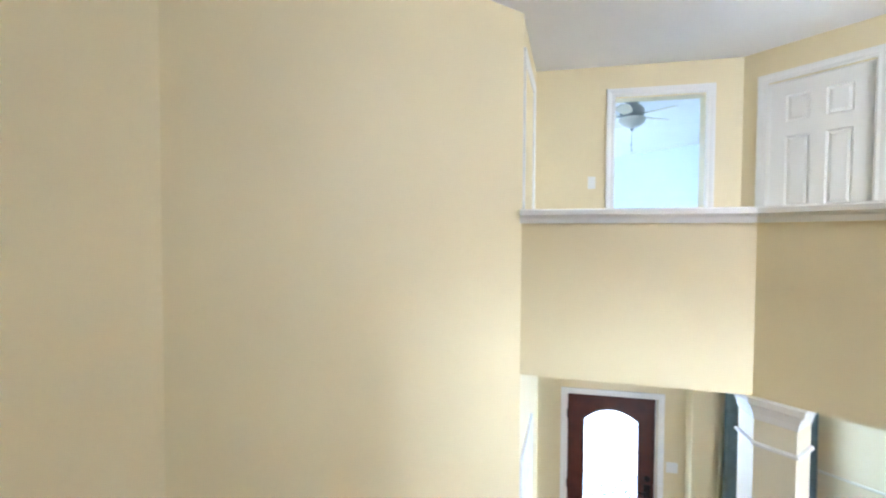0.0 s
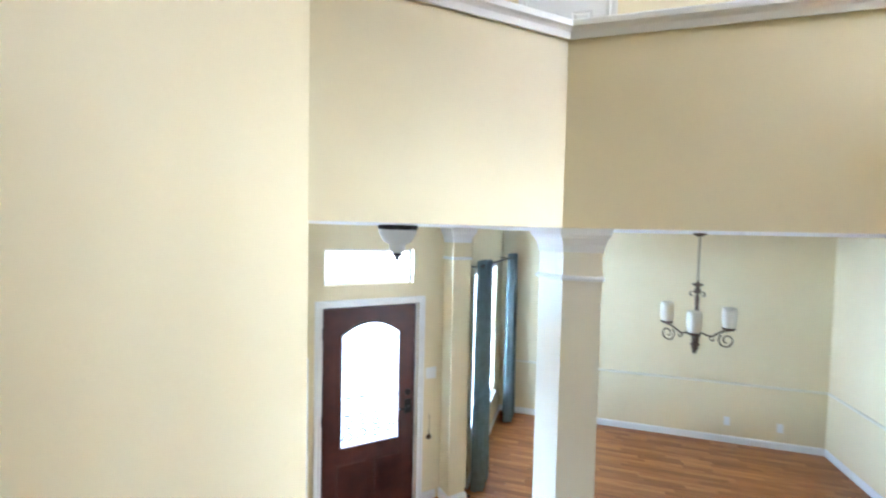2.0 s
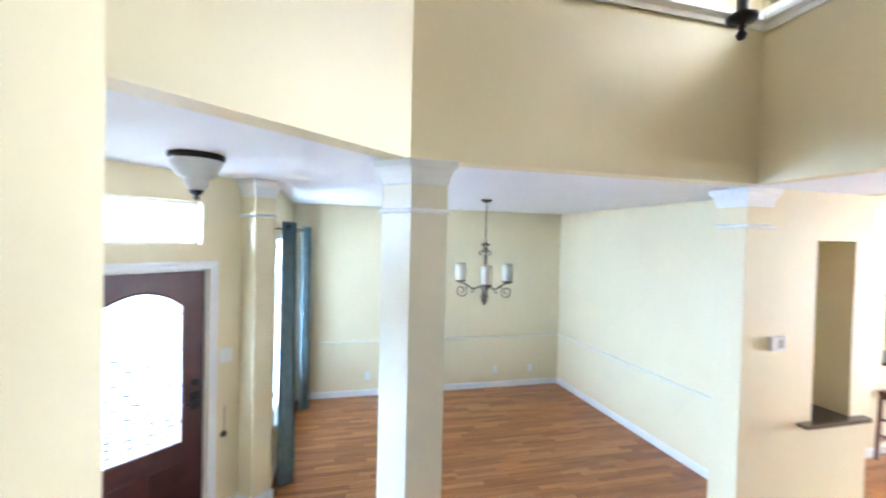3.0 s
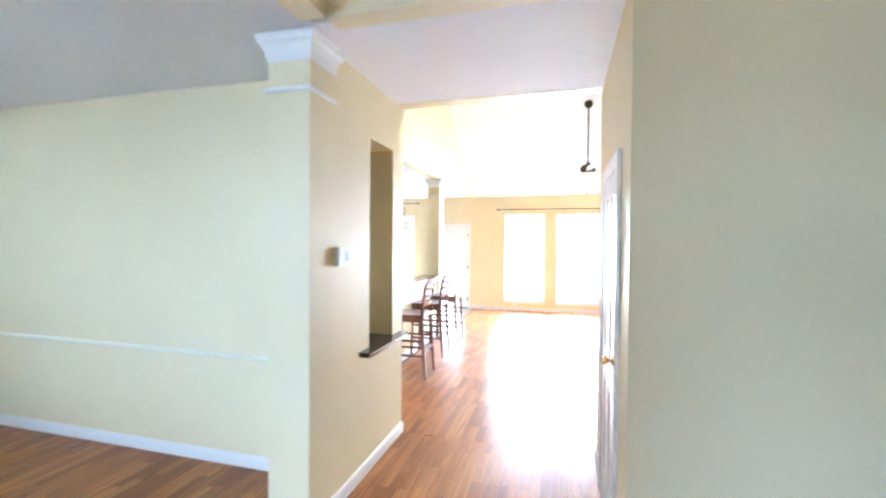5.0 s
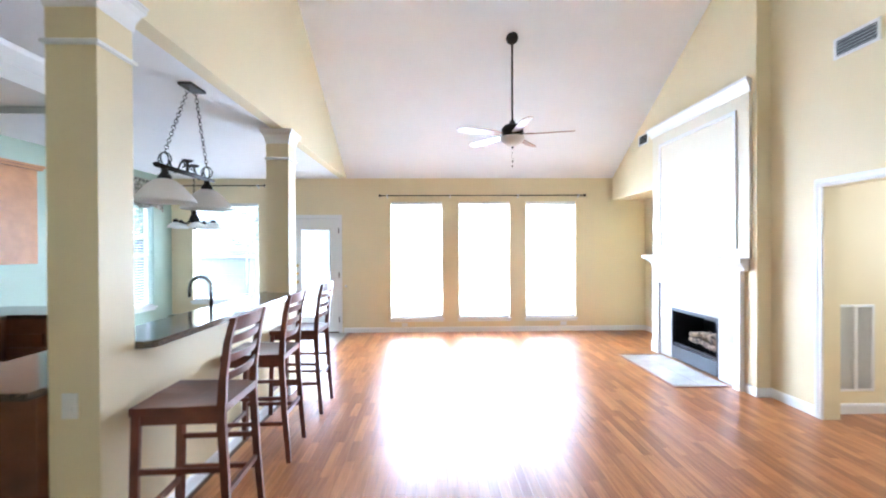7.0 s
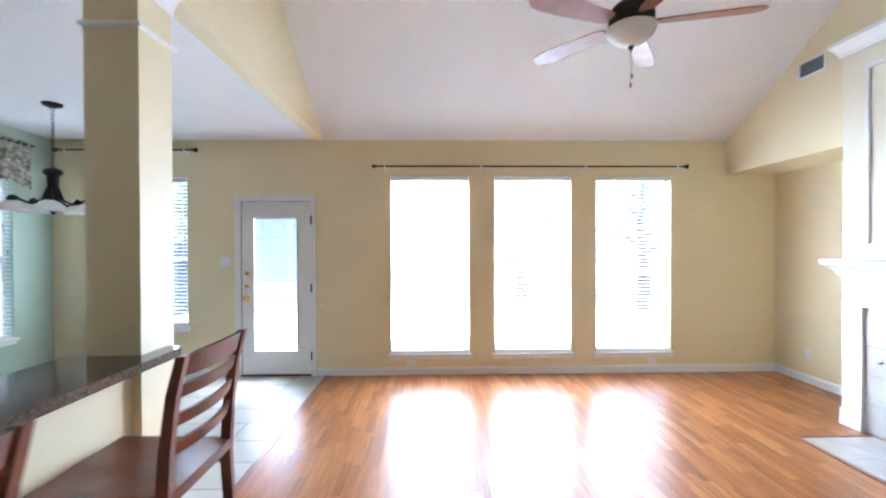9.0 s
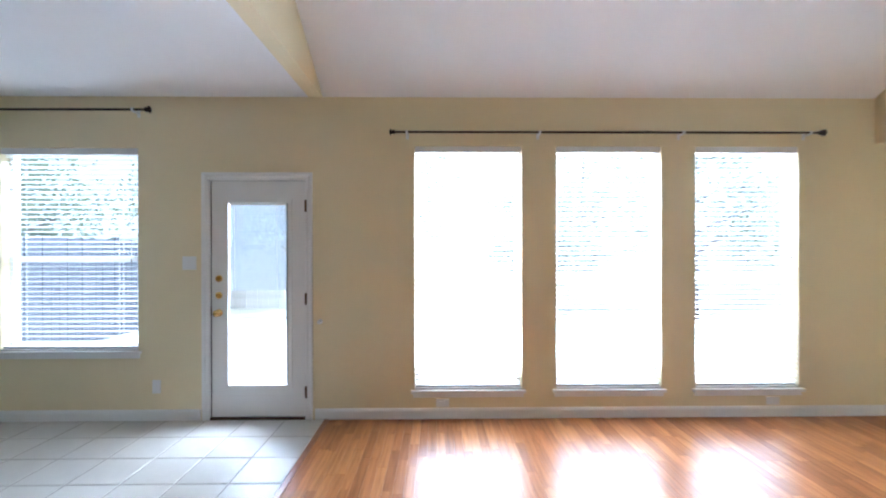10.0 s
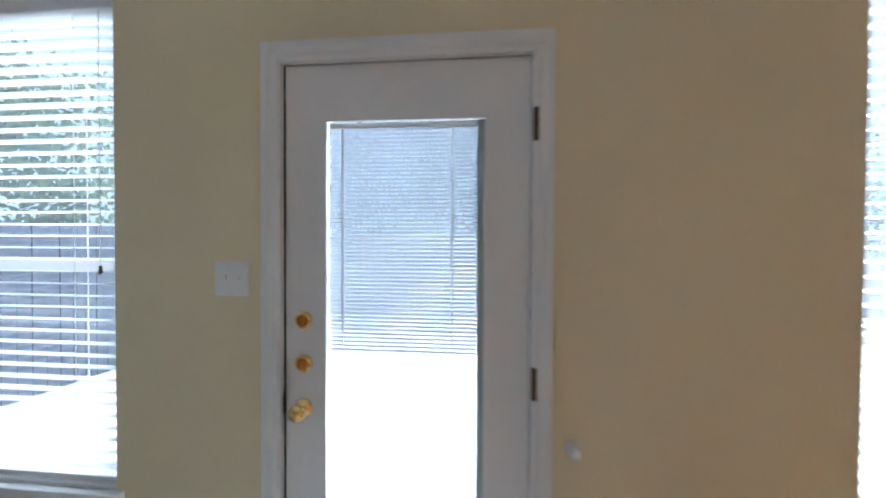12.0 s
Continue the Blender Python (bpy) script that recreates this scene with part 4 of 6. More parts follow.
# ---- windows and blinds ----
def window(name, m, w, z0, z1, label, depth=0.16, mesh=None):
    """Fills an opening of width w centred on local x = 0; local y outwards through the wall."""
    t = tagged(new(name), label, "window", kind="structure")
    t.matrix_world = m
    h = w / 2
    bm = bmesh.new()
    y0, y1 = depth - 0.075, depth - 0.02
    for r in ((-h, -h + 0.035, y0, y1, z0, z1), (h - 0.035, h, y0, y1, z0, z1), (-h + 0.035, h - 0.035, y0, y1, z0, z0 + 0.04), (-h + 0.035, h - 0.035, y0, y1, z1 - 0.04, z1)):
        box(bm, *r)
    part("window_frame", bm, TRIM, t)
    zm = z0 + (z1 - z0) * 0.45
    bm = bmesh.new()
    box(bm, -h + 0.035, h - 0.035, y0 + 0.005, y1 - 0.01, zm - 0.025, zm + 0.025)
    part("meeting_rail", bm, TRIM, t)
    for a, b in ((z0 + 0.04, zm - 0.025), (zm + 0.025, z1 - 0.04)):
        bm = bmesh.new()
        box(bm, -h + 0.035, h - 0.035, y0 + 0.02, y0 + 0.024, a, b)
        part("pane", bm, GLASS, t).visible_shadow = False
    bm = bmesh.new()
    box(bm, -h - 0.03, h + 0.03, -0.035, 0.0, z0 - 0.028, z0 - 0.002)
    box(bm, -h + 0.001, h - 0.001, 0.0, y0 - 0.001, z0 - 0.006, z0 + 0.012)
    part("window_sill", bm, TRIM, t, "white sill", bevel=0.004)
    # no real window part: added sheet that whitens the view outside
    if mesh:
        bm = bmesh.new()
        box(bm, -h + 0.02, h - 0.02, y1 + 0.004, y1 + 0.005, z0 + 0.02, z1 - 0.02)
        part("haze_sheet", bm, mesh, t, "added pale sheet that hazes the view").visible_shadow = False
    bm = bmesh.new()
    box(bm, -h - 0.015, h + 0.015, -0.014, 0.0, z0 - 0.065, z0 - 0.03)
    part("apron", bm, TRIM, t)
    return t


slat_meshes = {}


def blind(m, w, z0, z1, label, tilt=10, pitch=0.043, group="window blinds"):
    t = thing("window_blind", label, "blind", m, group)
    h = w / 2 - 0.008
    if w not in slat_meshes:
        me = bpy.data.meshes.new("slat")
        v, f = [], []
        for i in range(4):
            y = -0.025 + 0.05 * i / 3
            v += [(-h, y, -0.004 * (1 - (2 * i / 3 - 1) ** 2) * -1), (h, y, -0.004 * (1 - (2 * i / 3 - 1) ** 2) * -1)]
        for i in range(3):
            f.append((2 * i, 2 * i + 1, 2 * i + 3, 2 * i + 2))
        me.from_pydata(v, [], f)
        me.materials.append(SLAT)
        slat_meshes[w] = me
    n = int((z1 - z0 - 0.085) / pitch)
    for i in range(n):
        o = new("slat", slat_meshes[w])
        o.parent = t
        o.matrix_local = pose(0, 0.036, z1 - 0.075 - pitch * i, tilt + 0.7 * math.sin(i * 1.7), 0.15 * math.sin(i * 2.3), 0)
    bm = bmesh.new()
    box(bm, -h, h, 0.004, 0.065, z1 - 0.055, z1 - 0.003)
    part("head_rail", bm, TRIM, t, bevel=0.004)
    bm = bmesh.new()
    box(bm, -h, h, 0.018, 0.054, z0 + 0.014, z0 + 0.034)
    part("bottom_rail", bm, TRIM, t, bevel=0.004)
    for x in (-h + 0.16, h - 0.16):
        for y in (0.011, 0.061):
            bm = bmesh.new()
            tube(bm, [(x, y, z0 + 0.03), (x, y, z1 - 0.05)], 0.0014, 5)
            part("ladder_cord", bm, TRIM, t)
    bm = bmesh.new()
    tube(bm, [(h - 0.05, 0.002, z1 - 0.05), (h - 0.05, 0.002, z1 - 0.95)], 0.0016, 5)
    part("pull_cord", bm, TRIM, t)
    bm = bmesh.new()
    lathe(bm, [(0, -0.02), (0.007, -0.016), (0.004, 0.012), (0, 0.014)], pose(h - 0.05, 0.002, z1 - 0.965), 8)
    part("cord_tassel", bm, AGED, t)
    return t


for a, b in WIN:
    m = pose((a + b) / 2, YB, 0)
    window("window_living", m, b - a, 0.25, 2.36, "tall white sash window in the back wall", mesh=HAZE)
    blind(m, b - a, 0.25, 2.36, "white slatted blind lowered over a tall window", tilt=7)
m = pose((W0[0] + W0[1]) / 2, YB, 0)
window("window_breakfast", m, W0[1] - W0[0], 0.60, 2.34, "white sash window in the breakfast nook", mesh=HAZE_THIN)
blind(m, W0[1] - W0[0], 0.60, 2.34, "white slatted blind lowered over the breakfast window", tilt=-3)
for s0, s1 in ((0.48, 1.28), (1.40, 2.20)):
    m = pose(-4.65, YB - (s0 + s1) / 2, 0, 0, 0, 90)
    window("window_kitchen", m, s1 - s0, 0.58, 2.45, "white sash window in the green kitchen wall")
    blind(m, s1 - s0, 0.58, 2.45, "white slatted blind lowered over the kitchen window")
m = pose(-3.225, -1.62, 0, 0, 0, 180)
window("window_dining", m, 1.45, 0.5, 2.35, "white dining room window facing the front garden")
blind(m, 1.45, 0.5, 2.35, "white slatted blind lowered over the dining window", tilt=-44)


# ---- curtain rods ----
def rod(x0, x1, z, brackets, label):
    t = thing("curtain_rod", label, "curtain rod", pose(0, YB - 0.075, z))
    bm = bmesh.new()
    tube(bm, [(x0 + 0.03, 0, 0), (x1 - 0.03, 0, 0)], 0.0095, 10)
    part("rod", bm, IRON, t, smooth=True)
    for x, s in ((x0, 1), (x1, -1)):
        bm = bmesh.new()
        lathe(bm, [(0, 0), (0.012, 0.004), (0.03, 0.012), (0.012, 0.026), (0.022, 0.042), (0.01, 0.05), (0.01, 0.07), (0, 0.072)], pose(x - s * 0.02, 0, 0, 0, 90 * s), 12)
        part("finial", bm, IRON, t, smooth=True)
    for x in brackets:
        bm = bmesh.new()
        box(bm, x - 0.008, x + 0.008, 0.0, 0.075, -0.02, -0.008)
        box(bm, x - 0.012, x + 0.012, 0.07, 0.075, -0.045, 0.03)
        lathe(bm, [(0.016, -0.009), (0.016, 0.009), (0.011, 0.009), (0.011, -0.009), (0.016, -0.009)], pose(x, 0, 0, 0, 90), 12)
        part("bracket", bm, PLASTIC, t, "pale bracket")


rod(-0.93, 2.77, 2.46, (-0.80, 0.33, 1.56, 2.66), "dark bronze curtain rod over the three tall windows")
rod(-4.55, -2.97, 2.645, (-4.45, -3.10), "dark bronze curtain rod over the breakfast window")

# ---- hall: niche ledge, thermostat ----
bm = bmesh.new()
prism(bm, [(-1.318, 2.792), (HX, 2.792), (HX + 0.001, 2.63), (HX + 0.075, 2.63), (HX + 0.085, 2.66), (HX + 0.085, 3.36), (HX + 0.075, 3.39), (HX + 0.001, 3.39), (HX, 3.228), (-1.318, 3.228)], 0.861, 0.893)
tagged(part("niche_ledge", bm, GRANITE, bevel=0.006), "dark granite ledge in the hall niche", "ledge", kind="structure")
th = thing("thermostat", "white wall thermostat with grey display", "thermostat", pose(HX, 2.365, 1.56, 0, 0, 90))
bm = bmesh.new()
box(bm, -0.075, 0.075, -0.032, 0, -0.055, 0.055)
part("case", bm, PLASTIC, th, bevel=0.008)
bm = bmesh.new()
box(bm, 0.0, 0.05, -0.034, -0.0325, -0.03, 0.035)
part("display", bm, GREYP, th, "grey display")


# ---- bar and kitchen ----
bar_wall = tagged(boxes("wall_bar", WALL, (-1.68, BX, 4.932, 7.258, -0.012, 1.028)), "cream half wall under the breakfast bar", "wall", kind="structure")
bm = bmesh.new()
prism(bm, [(-1.80, 4.935), (-1.45, 4.935), (-1.42, 4.95), (-1.405, 4.985), (-1.405, 7.38), (-1.415, 7.42), (-1.445, 7.44), (-1.80, 7.44)], 1.03, 1.068)
tagged(part("bar_counter", bm, GRANITE, bevel=0.008), "polished dark granite breakfast bar top", "counter")
pen = thing("kitchen_peninsula", "brown wooden base cabinet behind the breakfast bar", "cabinet", pose(0, 0, 0))
boxes("body", BROWNWOOD, (-2.30, -1.735, 4.66, 7.40, 0.0, 0.878), parent=pen)
for i in range(5):
    boxes("door", BROWNWOOD, (-2.32, -2.301, 4.70 + 0.54 * i, 5.20 + 0.54 * i, 0.12, 0.70), parent=pen, bevel=0.006)
    boxes("drawer", BROWNWOOD, (-2.32, -2.301, 4.70 + 0.54 * i, 5.20 + 0.54 * i, 0.72, 0.86), parent=pen, bevel=0.006)
bm = bmesh.new()
box(bm, -2.36, -1.735, 4.62, 7.42, 0.88, 0.915)
tagged(part("kitchen_counter", bm, GRANITE, bevel=0.006), "dark granite counter with sink behind the bar", "counter")
fa = thing("kitchen_faucet", "tall brushed gooseneck faucet on the sink counter", "faucet", pose(-1.86, 6.40, 0.916))
bm = bmesh.new()
lathe(bm, [(0.0, 0), (0.03, 0), (0.026, 0.02), (0.016, 0.03), (0.015, 0.09), (0, 0.09)], None, 14)
part("base", bm, STEEL, fa, smooth=True)
bm = bmesh.new()
tube(bm, [(0, 0, 0.05), (0, 0, 0.29)] + [(-0.09 + 0.09 * math.cos(a), 0, 0.29 + 0.09 * math.sin(a)) for a in [math.pi * i / 10 for i in range(1, 11)]] + [(-0.18, 0, 0.21)], 0.014, 10)
part("spout", bm, STEEL, fa, smooth=True)
bm = bmesh.new()
tube(bm, [(0, 0, 0.06), (0.01, -0.05, 0.09), (0.015, -0.09, 0.085)], 0.007, 8)
part("handle", bm, STEEL, fa, smooth=True)
sd = thing("soap_dispenser", "small steel soap dispenser beside the faucet", "dispenser", pose(-1.93, 6.05, 0.916))
bm = bmesh.new()
tube(bm, [(0, 0, 0), (0, 0, 0.09), (-0.02, 0, 0.115), (-0.06, 0, 0.11), (-0.08, 0, 0.09)], 0.007, 8)
part("spout", bm, STEEL, sd, smooth=True)
bm = bmesh.new()
lathe(bm, [(0, 0), (0.02, 0), (0.016, 0.015), (0, 0.016)], None, 12)
part("collar", bm, STEEL, sd)

for x0, x1, y0, y1, label in ((-4.64, -4.05, 4.6, 6.898, "brown wooden base cabinets along the green wall"), (-4.64, -3.32, 6.902, 7.5, "brown wooden corner base cabinet")):
    c = thing("base_cabinet", label, "cabinet")
    boxes("body", BROWNWOOD, (x0, x1, y0, y1, 0.0, 0.874), parent=c)
    if y1 < 7:
        for i in range(4):
            boxes("door", BROWNWOOD, (x1, x1 + 0.018, y0 + 0.04 + 0.56 * i, y0 + 0.56 + 0.56 * i, 0.12, 0.68), parent=c, bevel=0.006)
            boxes("drawer", BROWNWOOD, (x1, x1 + 0.018, y0 + 0.04 + 0.56 * i, y0 + 0.56 + 0.56 * i, 0.70, 0.855), parent=c, bevel=0.006)
    else:
        boxes("door", BROWNWOOD, (-4.02, -3.36, y0 - 0.018, y0, 0.12, 0.60), parent=c, bevel=0.006)
        boxes("drawer", BROWNWOOD, (-4.02, -3.70, y0 - 0.018, y0, 0.62, 0.73), parent=c, bevel=0.006)
        boxes("drawer", BROWNWOOD, (-3.68, -3.36, y0 - 0.018, y0, 0.62, 0.73), parent=c, bevel=0.006)
bm = bmesh.new()
prism(bm, [(-4.645, 4.58), (-4.01, 4.58), (-4.01, 6.87), (-3.29, 6.87), (-3.29, 7.52), (-4.645, 7.52)], 0.877, 0.915)
tagged(part("corner_counter", bm, GRANITE, bevel=0.006), "dark granite counter along the green wall", "counter")
uc = thing("upper_cabinet", "light maple wall cabinet with raised panel door", "cabinet")
boxes("body", MAPLE, (-4.648, -4.33, 5.8, 7.55, 1.38, 2.40), parent=uc)
moulding_rows = [(-4.648, -4.29, 5.77, 7.58, 2.40, 2.425), (-4.648, -4.265, 5.75, 7.60, 2.425, 2.45)]
for r in moulding_rows:
    boxes("cornice", MAPLE, r, parent=uc)
for y0 in (5.84, 6.42, 7.0):
    d = boxes("door", MAPLE, (-4.33, -4.312, y0, y0 + 0.51, 1.42, 2.36), parent=uc, bevel=0.003)
    boxes("raised_panel", MAPLE, (-4.312, -4.306, y0 + 0.07, y0 + 0.44, 1.50, 2.28), parent=d, bevel=0.004)
tl = tagged(boxes("wall_backsplash", HEARTH, (-4.648, -4.64, 4.6, 7.4, 0.917, 1.378)), "pale diagonal tile backsplash", "wall", kind="structure")
# boxed light tray on the kitchen ceiling
tray = tagged(new("ceiling_light_box"), "white crown-moulded light box on the kitchen ceiling", "ceiling light")
moulding_path = [(-3.9, 4.4), (-2.6, 4.4), (-2.6, 6.1), (-3.9, 6.1)]
o = moulding("crown", moulding_path, [(0, KC - 0.001), (0.10, KC - 0.001), (0.085, KC - 0.03), (0.04, KC - 0.08), (0.02, KC - 0.10), (0.02, KC - 0.20), (0.0, KC - 0.20)], TRIM, "white crown frame", closed=True)
for key in ("label", "category", "kind"):
    del o[key]
o.parent = tray
boxes("diffuser", PLASTIC, (-3.89, -2.61, 4.41, 6.09, KC - 0.15, KC - 0.135), parent=tray)

# valance on the green wall
va = thing("window_valance", "leaf-print fabric valance gathered over the kitchen window", "valance", pose(-4.60, 9.16, 0, 0, 0, 90))
bm = bmesh.new()
n, prev = 160, None
for i in range(n + 1):
    x = -1.02 + 2.04 * i / n
    y = 0.022 * math.sin(i * 0.95) + 0.008 * math.sin(i * 2.3)
    zb = 2.16 + 0.07 * abs(math.sin(i * math.pi / 40)) + 0.01 * math.sin(i * 1.3)
    col = [bm.verts.new((x, y * k, z)) for k, z in ((0.3, 2.66), (0.45, 2.60), (0.8, 2.4), (1.0, zb))]
    if prev:
        for a in range(3):
            bm.faces.new([prev[a], col[a], col[a + 1], prev[a + 1]])
    prev = col
v_ob = part("cloth", bm, VALANCE, va, smooth=True)
v_ob.modifiers.new("thickness", "SOLIDIFY").thickness = 0.003
bm = bmesh.new()
tube(bm, [(-1.06, 0, 2.63), (1.06, 0, 2.63)], 0.009, 8)
part("rod", bm, IRON, va)


# ---- bar stools ----
def stool(label):
    t = thing("bar_stool", label, "bar stool", group="bar stools at the breakfast bar")
    # local x towards the back of the stool, y across
    bm = bmesh.new()
    n, rows = 10, []
    for i in range(n + 1):
        x = -0.225 + 0.44 * i / n
        hw_ = 0.225 - 0.02 * i / n
        row = []
        for j in range(n + 1):
            y = hw_ * (2 * j / n - 1)
            u, w = (x + 0.01) / 0.22, y / hw_
            dip = 0.012 * max(0, 1 - u * u) * max(0, 1 - w * w) - 0.005 * math.exp(-(w * 4) ** 2) * max(0, -u)
            row.append(bm.verts.new((x, y, 0.775 - dip)))
        rows.append(row)
    low = [[bm.verts.new((v.co.x, v.co.y, 0.735)) for v in r] for r in rows]
    for a, s in ((rows, 1), (low, -1)):
        for i in range(n):
            for j in range(n):
                bm.faces.new([a[i][j], a[i + 1][j], a[i + 1][j + 1], a[i][j + 1]])
    edge = [(i, 0) for i in range(n)] + [(n, j) for j in range(n)] + [(i, n) for i in range(n, 0, -1)] + [(0, j) for j in range(n, 0, -1)]
    for k in range(len(edge)):
        (a, b), (c, d) = edge[k], edge[(k + 1) % len(edge)]
        bm.faces.new([rows[a][b], rows[c][d], low[c][d], low[a][b]])
    part("seat", bm, CHERRY, t, bevel=0.005)
    for sy in (-1, 1):
        # rear leg and back post in one sweep
        bm = bmesh.new()
        line = [(0.245, 0.205, 0.0, 0.030), (0.215, 0.203, 0.35, 0.036), (0.195, 0.20, 0.72, 0.040), (0.205, 0.20, 0.90, 0.036), (0.228, 0.20, 1.08, 0.032), (0.258, 0.20, 1.20, 0.028)]
        prev = None
        for x, y, z, w in line:
            ring = [bm.verts.new((x + a * w / 2, sy * y + b * 0.014, z)) for a, b in ((-1, -1), (1, -1), (1, 1), (-1, 1))]
            if prev:
                for i in range(4):
                    bm.faces.new([prev[i], prev[(i + 1) % 4], ring[(i + 1) % 4], ring[i]])
            else:
                bm.faces.new(ring)
            prev = ring
        bm.faces.new(prev)
        part("back_post", bm, CHERRY, t, bevel=0.004)
        bm = bmesh.new()
        bar(bm, (-0.205, sy * 0.20, 0.735), (-0.225, sy * 0.205, 0.0), 0.036, 0.036)
        part("front_leg", bm, CHERRY, t, bevel=0.004)
        for z in (0.28, 0.46):
            bm = bmesh.new()
            bar(bm, (-0.205, sy * 0.203, z), (0.20, sy * 0.203, z + 0.0), 0.018, 0.026)
            part("side_stretcher", bm, CHERRY, t, bevel=0.003)
        bm = bmesh.new()
        bar(bm, (-0.20, sy * 0.195, 0.71), (0.19, sy * 0.195, 0.71), 0.018, 0.05)
        part("side_apron", bm, CHERRY, t)
    for x, z in ((-0.215, 0.22), (0.21, 0.33)):
        bm = bmesh.new()
        bar(bm, (x, -0.19, z), (x, 0.19, z), 0.02, 0.03)
        part("stretcher", bm, CHERRY, t, bevel=0.003)
    bm = bmesh.new()
    bar(bm, (-0.205, -0.185, 0.71), (-0.205, 0.185, 0.71), 0.018, 0.05)
    part("front_apron", bm, CHERRY, t)
    # curved ladder slats
    for z, h, dx in ((1.163, 0.065, 0.245), (1.085, 0.042, 0.227), (0.995, 0.042, 0.214), (0.905, 0.042, 0.203)):
        bm = bmesh.new()
        prev = None
        for i in range(13):
            y = -0.19 + 0.38 * i / 12
            b = 0.030 * (1 - (y / 0.19) ** 2)
            crown = 0.012 * (1 - (y / 0.19) ** 2) if h > 0.05 else 0
            ring = [bm.verts.new((dx + b + a * 0.008 + (zz * 0.25), y, z + zz + (crown if zz > 0 else 0))) for a, zz in ((-1, -h / 2), (1, -h / 2), (1, h / 2), (-1, h / 2))]
            if prev:
                for k in range(4):
                    bm.faces.new([prev[k], prev[(k + 1) % 4], ring[(k + 1) % 4], ring[k]])
            else:
                bm.faces.new(ring)
            prev = ring
        bm.faces.new(prev)
        part("back_slat", bm, CHERRY, t, bevel=0.003)
    return t


st = stool("dark cherry ladder-back bar stool with saddle seat")
st.matrix_world = pose(-1.215, 5.03, 0, 0, 0, 2)
copy_thing(st, pose(-1.270, 6.015, 0, 0, 0, 2))
copy_thing(st, pose(-1.262, 6.92, 0, 0, 0, 0))


# ---- ceiling fans ----
def ceiling_fan(x, y, top, rod_len, label, turn=52, r=0.76, metal=IRON, wood=BLADE):
    t = thing("ceiling_fan", label, "ceiling fan", pose(x, y, top - rod_len))
    bm = bmesh.new()
    lathe(bm, [(0, rod_len + 0.05), (0.075, rod_len + 0.05), (0.078, rod_len - 0.01), (0.06, rod_len - 0.05), (0.028, rod_len - 0.075), (0, rod_len - 0.075)], None, 20)
    part("canopy", bm, metal, t, "round canopy", smooth=True)
    bm = bmesh.new()
    tube(bm, [(0, 0, 0.1), (0, 0, rod_len - 0.05)], 0.013, 10)
    part("down_rod", bm, metal, t, smooth=True)
    bm = bmesh.new()
    lathe(bm, [(0, 0.16), (0.03, 0.16), (0.04, 0.12), (0.10, 0.10), (0.135, 0.06), (0.14, 0.0), (0.12, -0.03), (0.08, -0.045), (0, -0.045)], None, 24)
    part("motor", bm, metal, t, "motor housing", smooth=True)
    bm = bmesh.new()
    lathe(bm, [(0.15, -0.046), (0.152, -0.06), (0.14, -0.09), (0.10, -0.13), (0.05, -0.158), (0.0, -0.165)], None, 24)
    part("bowl", bm, SHADE, t, "frosted glass bowl", smooth=True)
    bm = bmesh.new()
    lathe(bm, [(0, -0.163), (0.02, -0.165), (0.014, -0.18), (0.006, -0.19), (0, -0.2)], None, 12)
    part("finial", bm, metal, t, smooth=True)
    for dx, l in ((0.004, 0.30), (-0.004, 0.36)):
        bm = bmesh.new()
        tube(bm, [(dx, 0, -0.19), (dx, 0, -0.19 - l + 0.15)], 0.0012, 5)
        lathe(bm, [(0, -0.02), (0.006, -0.015), (0.006, 0.01), (0, 0.014)], pose(dx, 0, -0.19 - l + 0.14), 8)
        part("pull_chain", bm, metal, t)
    for k in range(5):
        a = radians(turn + 72 * k)
        m = Matrix.Rotation(a, 4, "Z") @ pose(0, 0, -0.02, 12)
        bm = bmesh.new()
        pts = [(0.17, 0.045), (0.22, 0.058), (r * 0.6, 0.070), (r - 0.11, 0.072), (r - 0.04, 0.060), (r - 0.005, 0.03), (r, 0.0)]
        up = [(x, w) for x, w in pts] + [(x, -w) for x, w in reversed(pts[:-1])]
        lo = [bm.verts.new(m @ Vector((x, w, -0.004))) for x, w in up]
        hi = [bm.verts.new(m @ Vector((x, w, 0.004))) for x, w in up]
        bm.faces.new(lo), bm.faces.new(hi)
        for i in range(len(up)):
            j = (i + 1) % len(up)
            bm.faces.new([lo[i], lo[j], hi[j], hi[i]])
        b_ = part("blade", bm, wood, t)
        bm = bmesh.new()
        box(bm, 0.10, 0.20, -0.018, 0.018, 0.004, 0.012, m)
        box(bm, 0.17, 0.27, -0.035, 0.035, 0.0041, 0.009, m)
        part("blade_iron", bm, metal, b_)
    return t


ceiling_fan(1.03, 8.13, KC + SLOPE * (YB - 8.13), 1.20, "bronze ceiling fan with five walnut blades and frosted bowl", 57)
ceiling_fan(-2.06, -2.53, TOP, 0.16, "small pale grey ceiling fan in the upper bedroom", 20, 0.52, GREYP, PALE)


# ---- dining chandelier ----
ch = thing("chandelier", "aged bronze chandelier with cream candle shades over the dining room", "chandelier", pose(-2.72, 0.60, 0))
bm = bmesh.new()
lathe(bm, [(0, C1), (0.062, C1), (0.058, C1 - 0.015), (0.02, C1 - 0.035), (0, C1 - 0.036)], None, 18)
part("canopy", bm, AGED, ch, smooth=True)
CREAM = translucent("cream_shade", (0.83, 0.76, 0.62), 0.35)


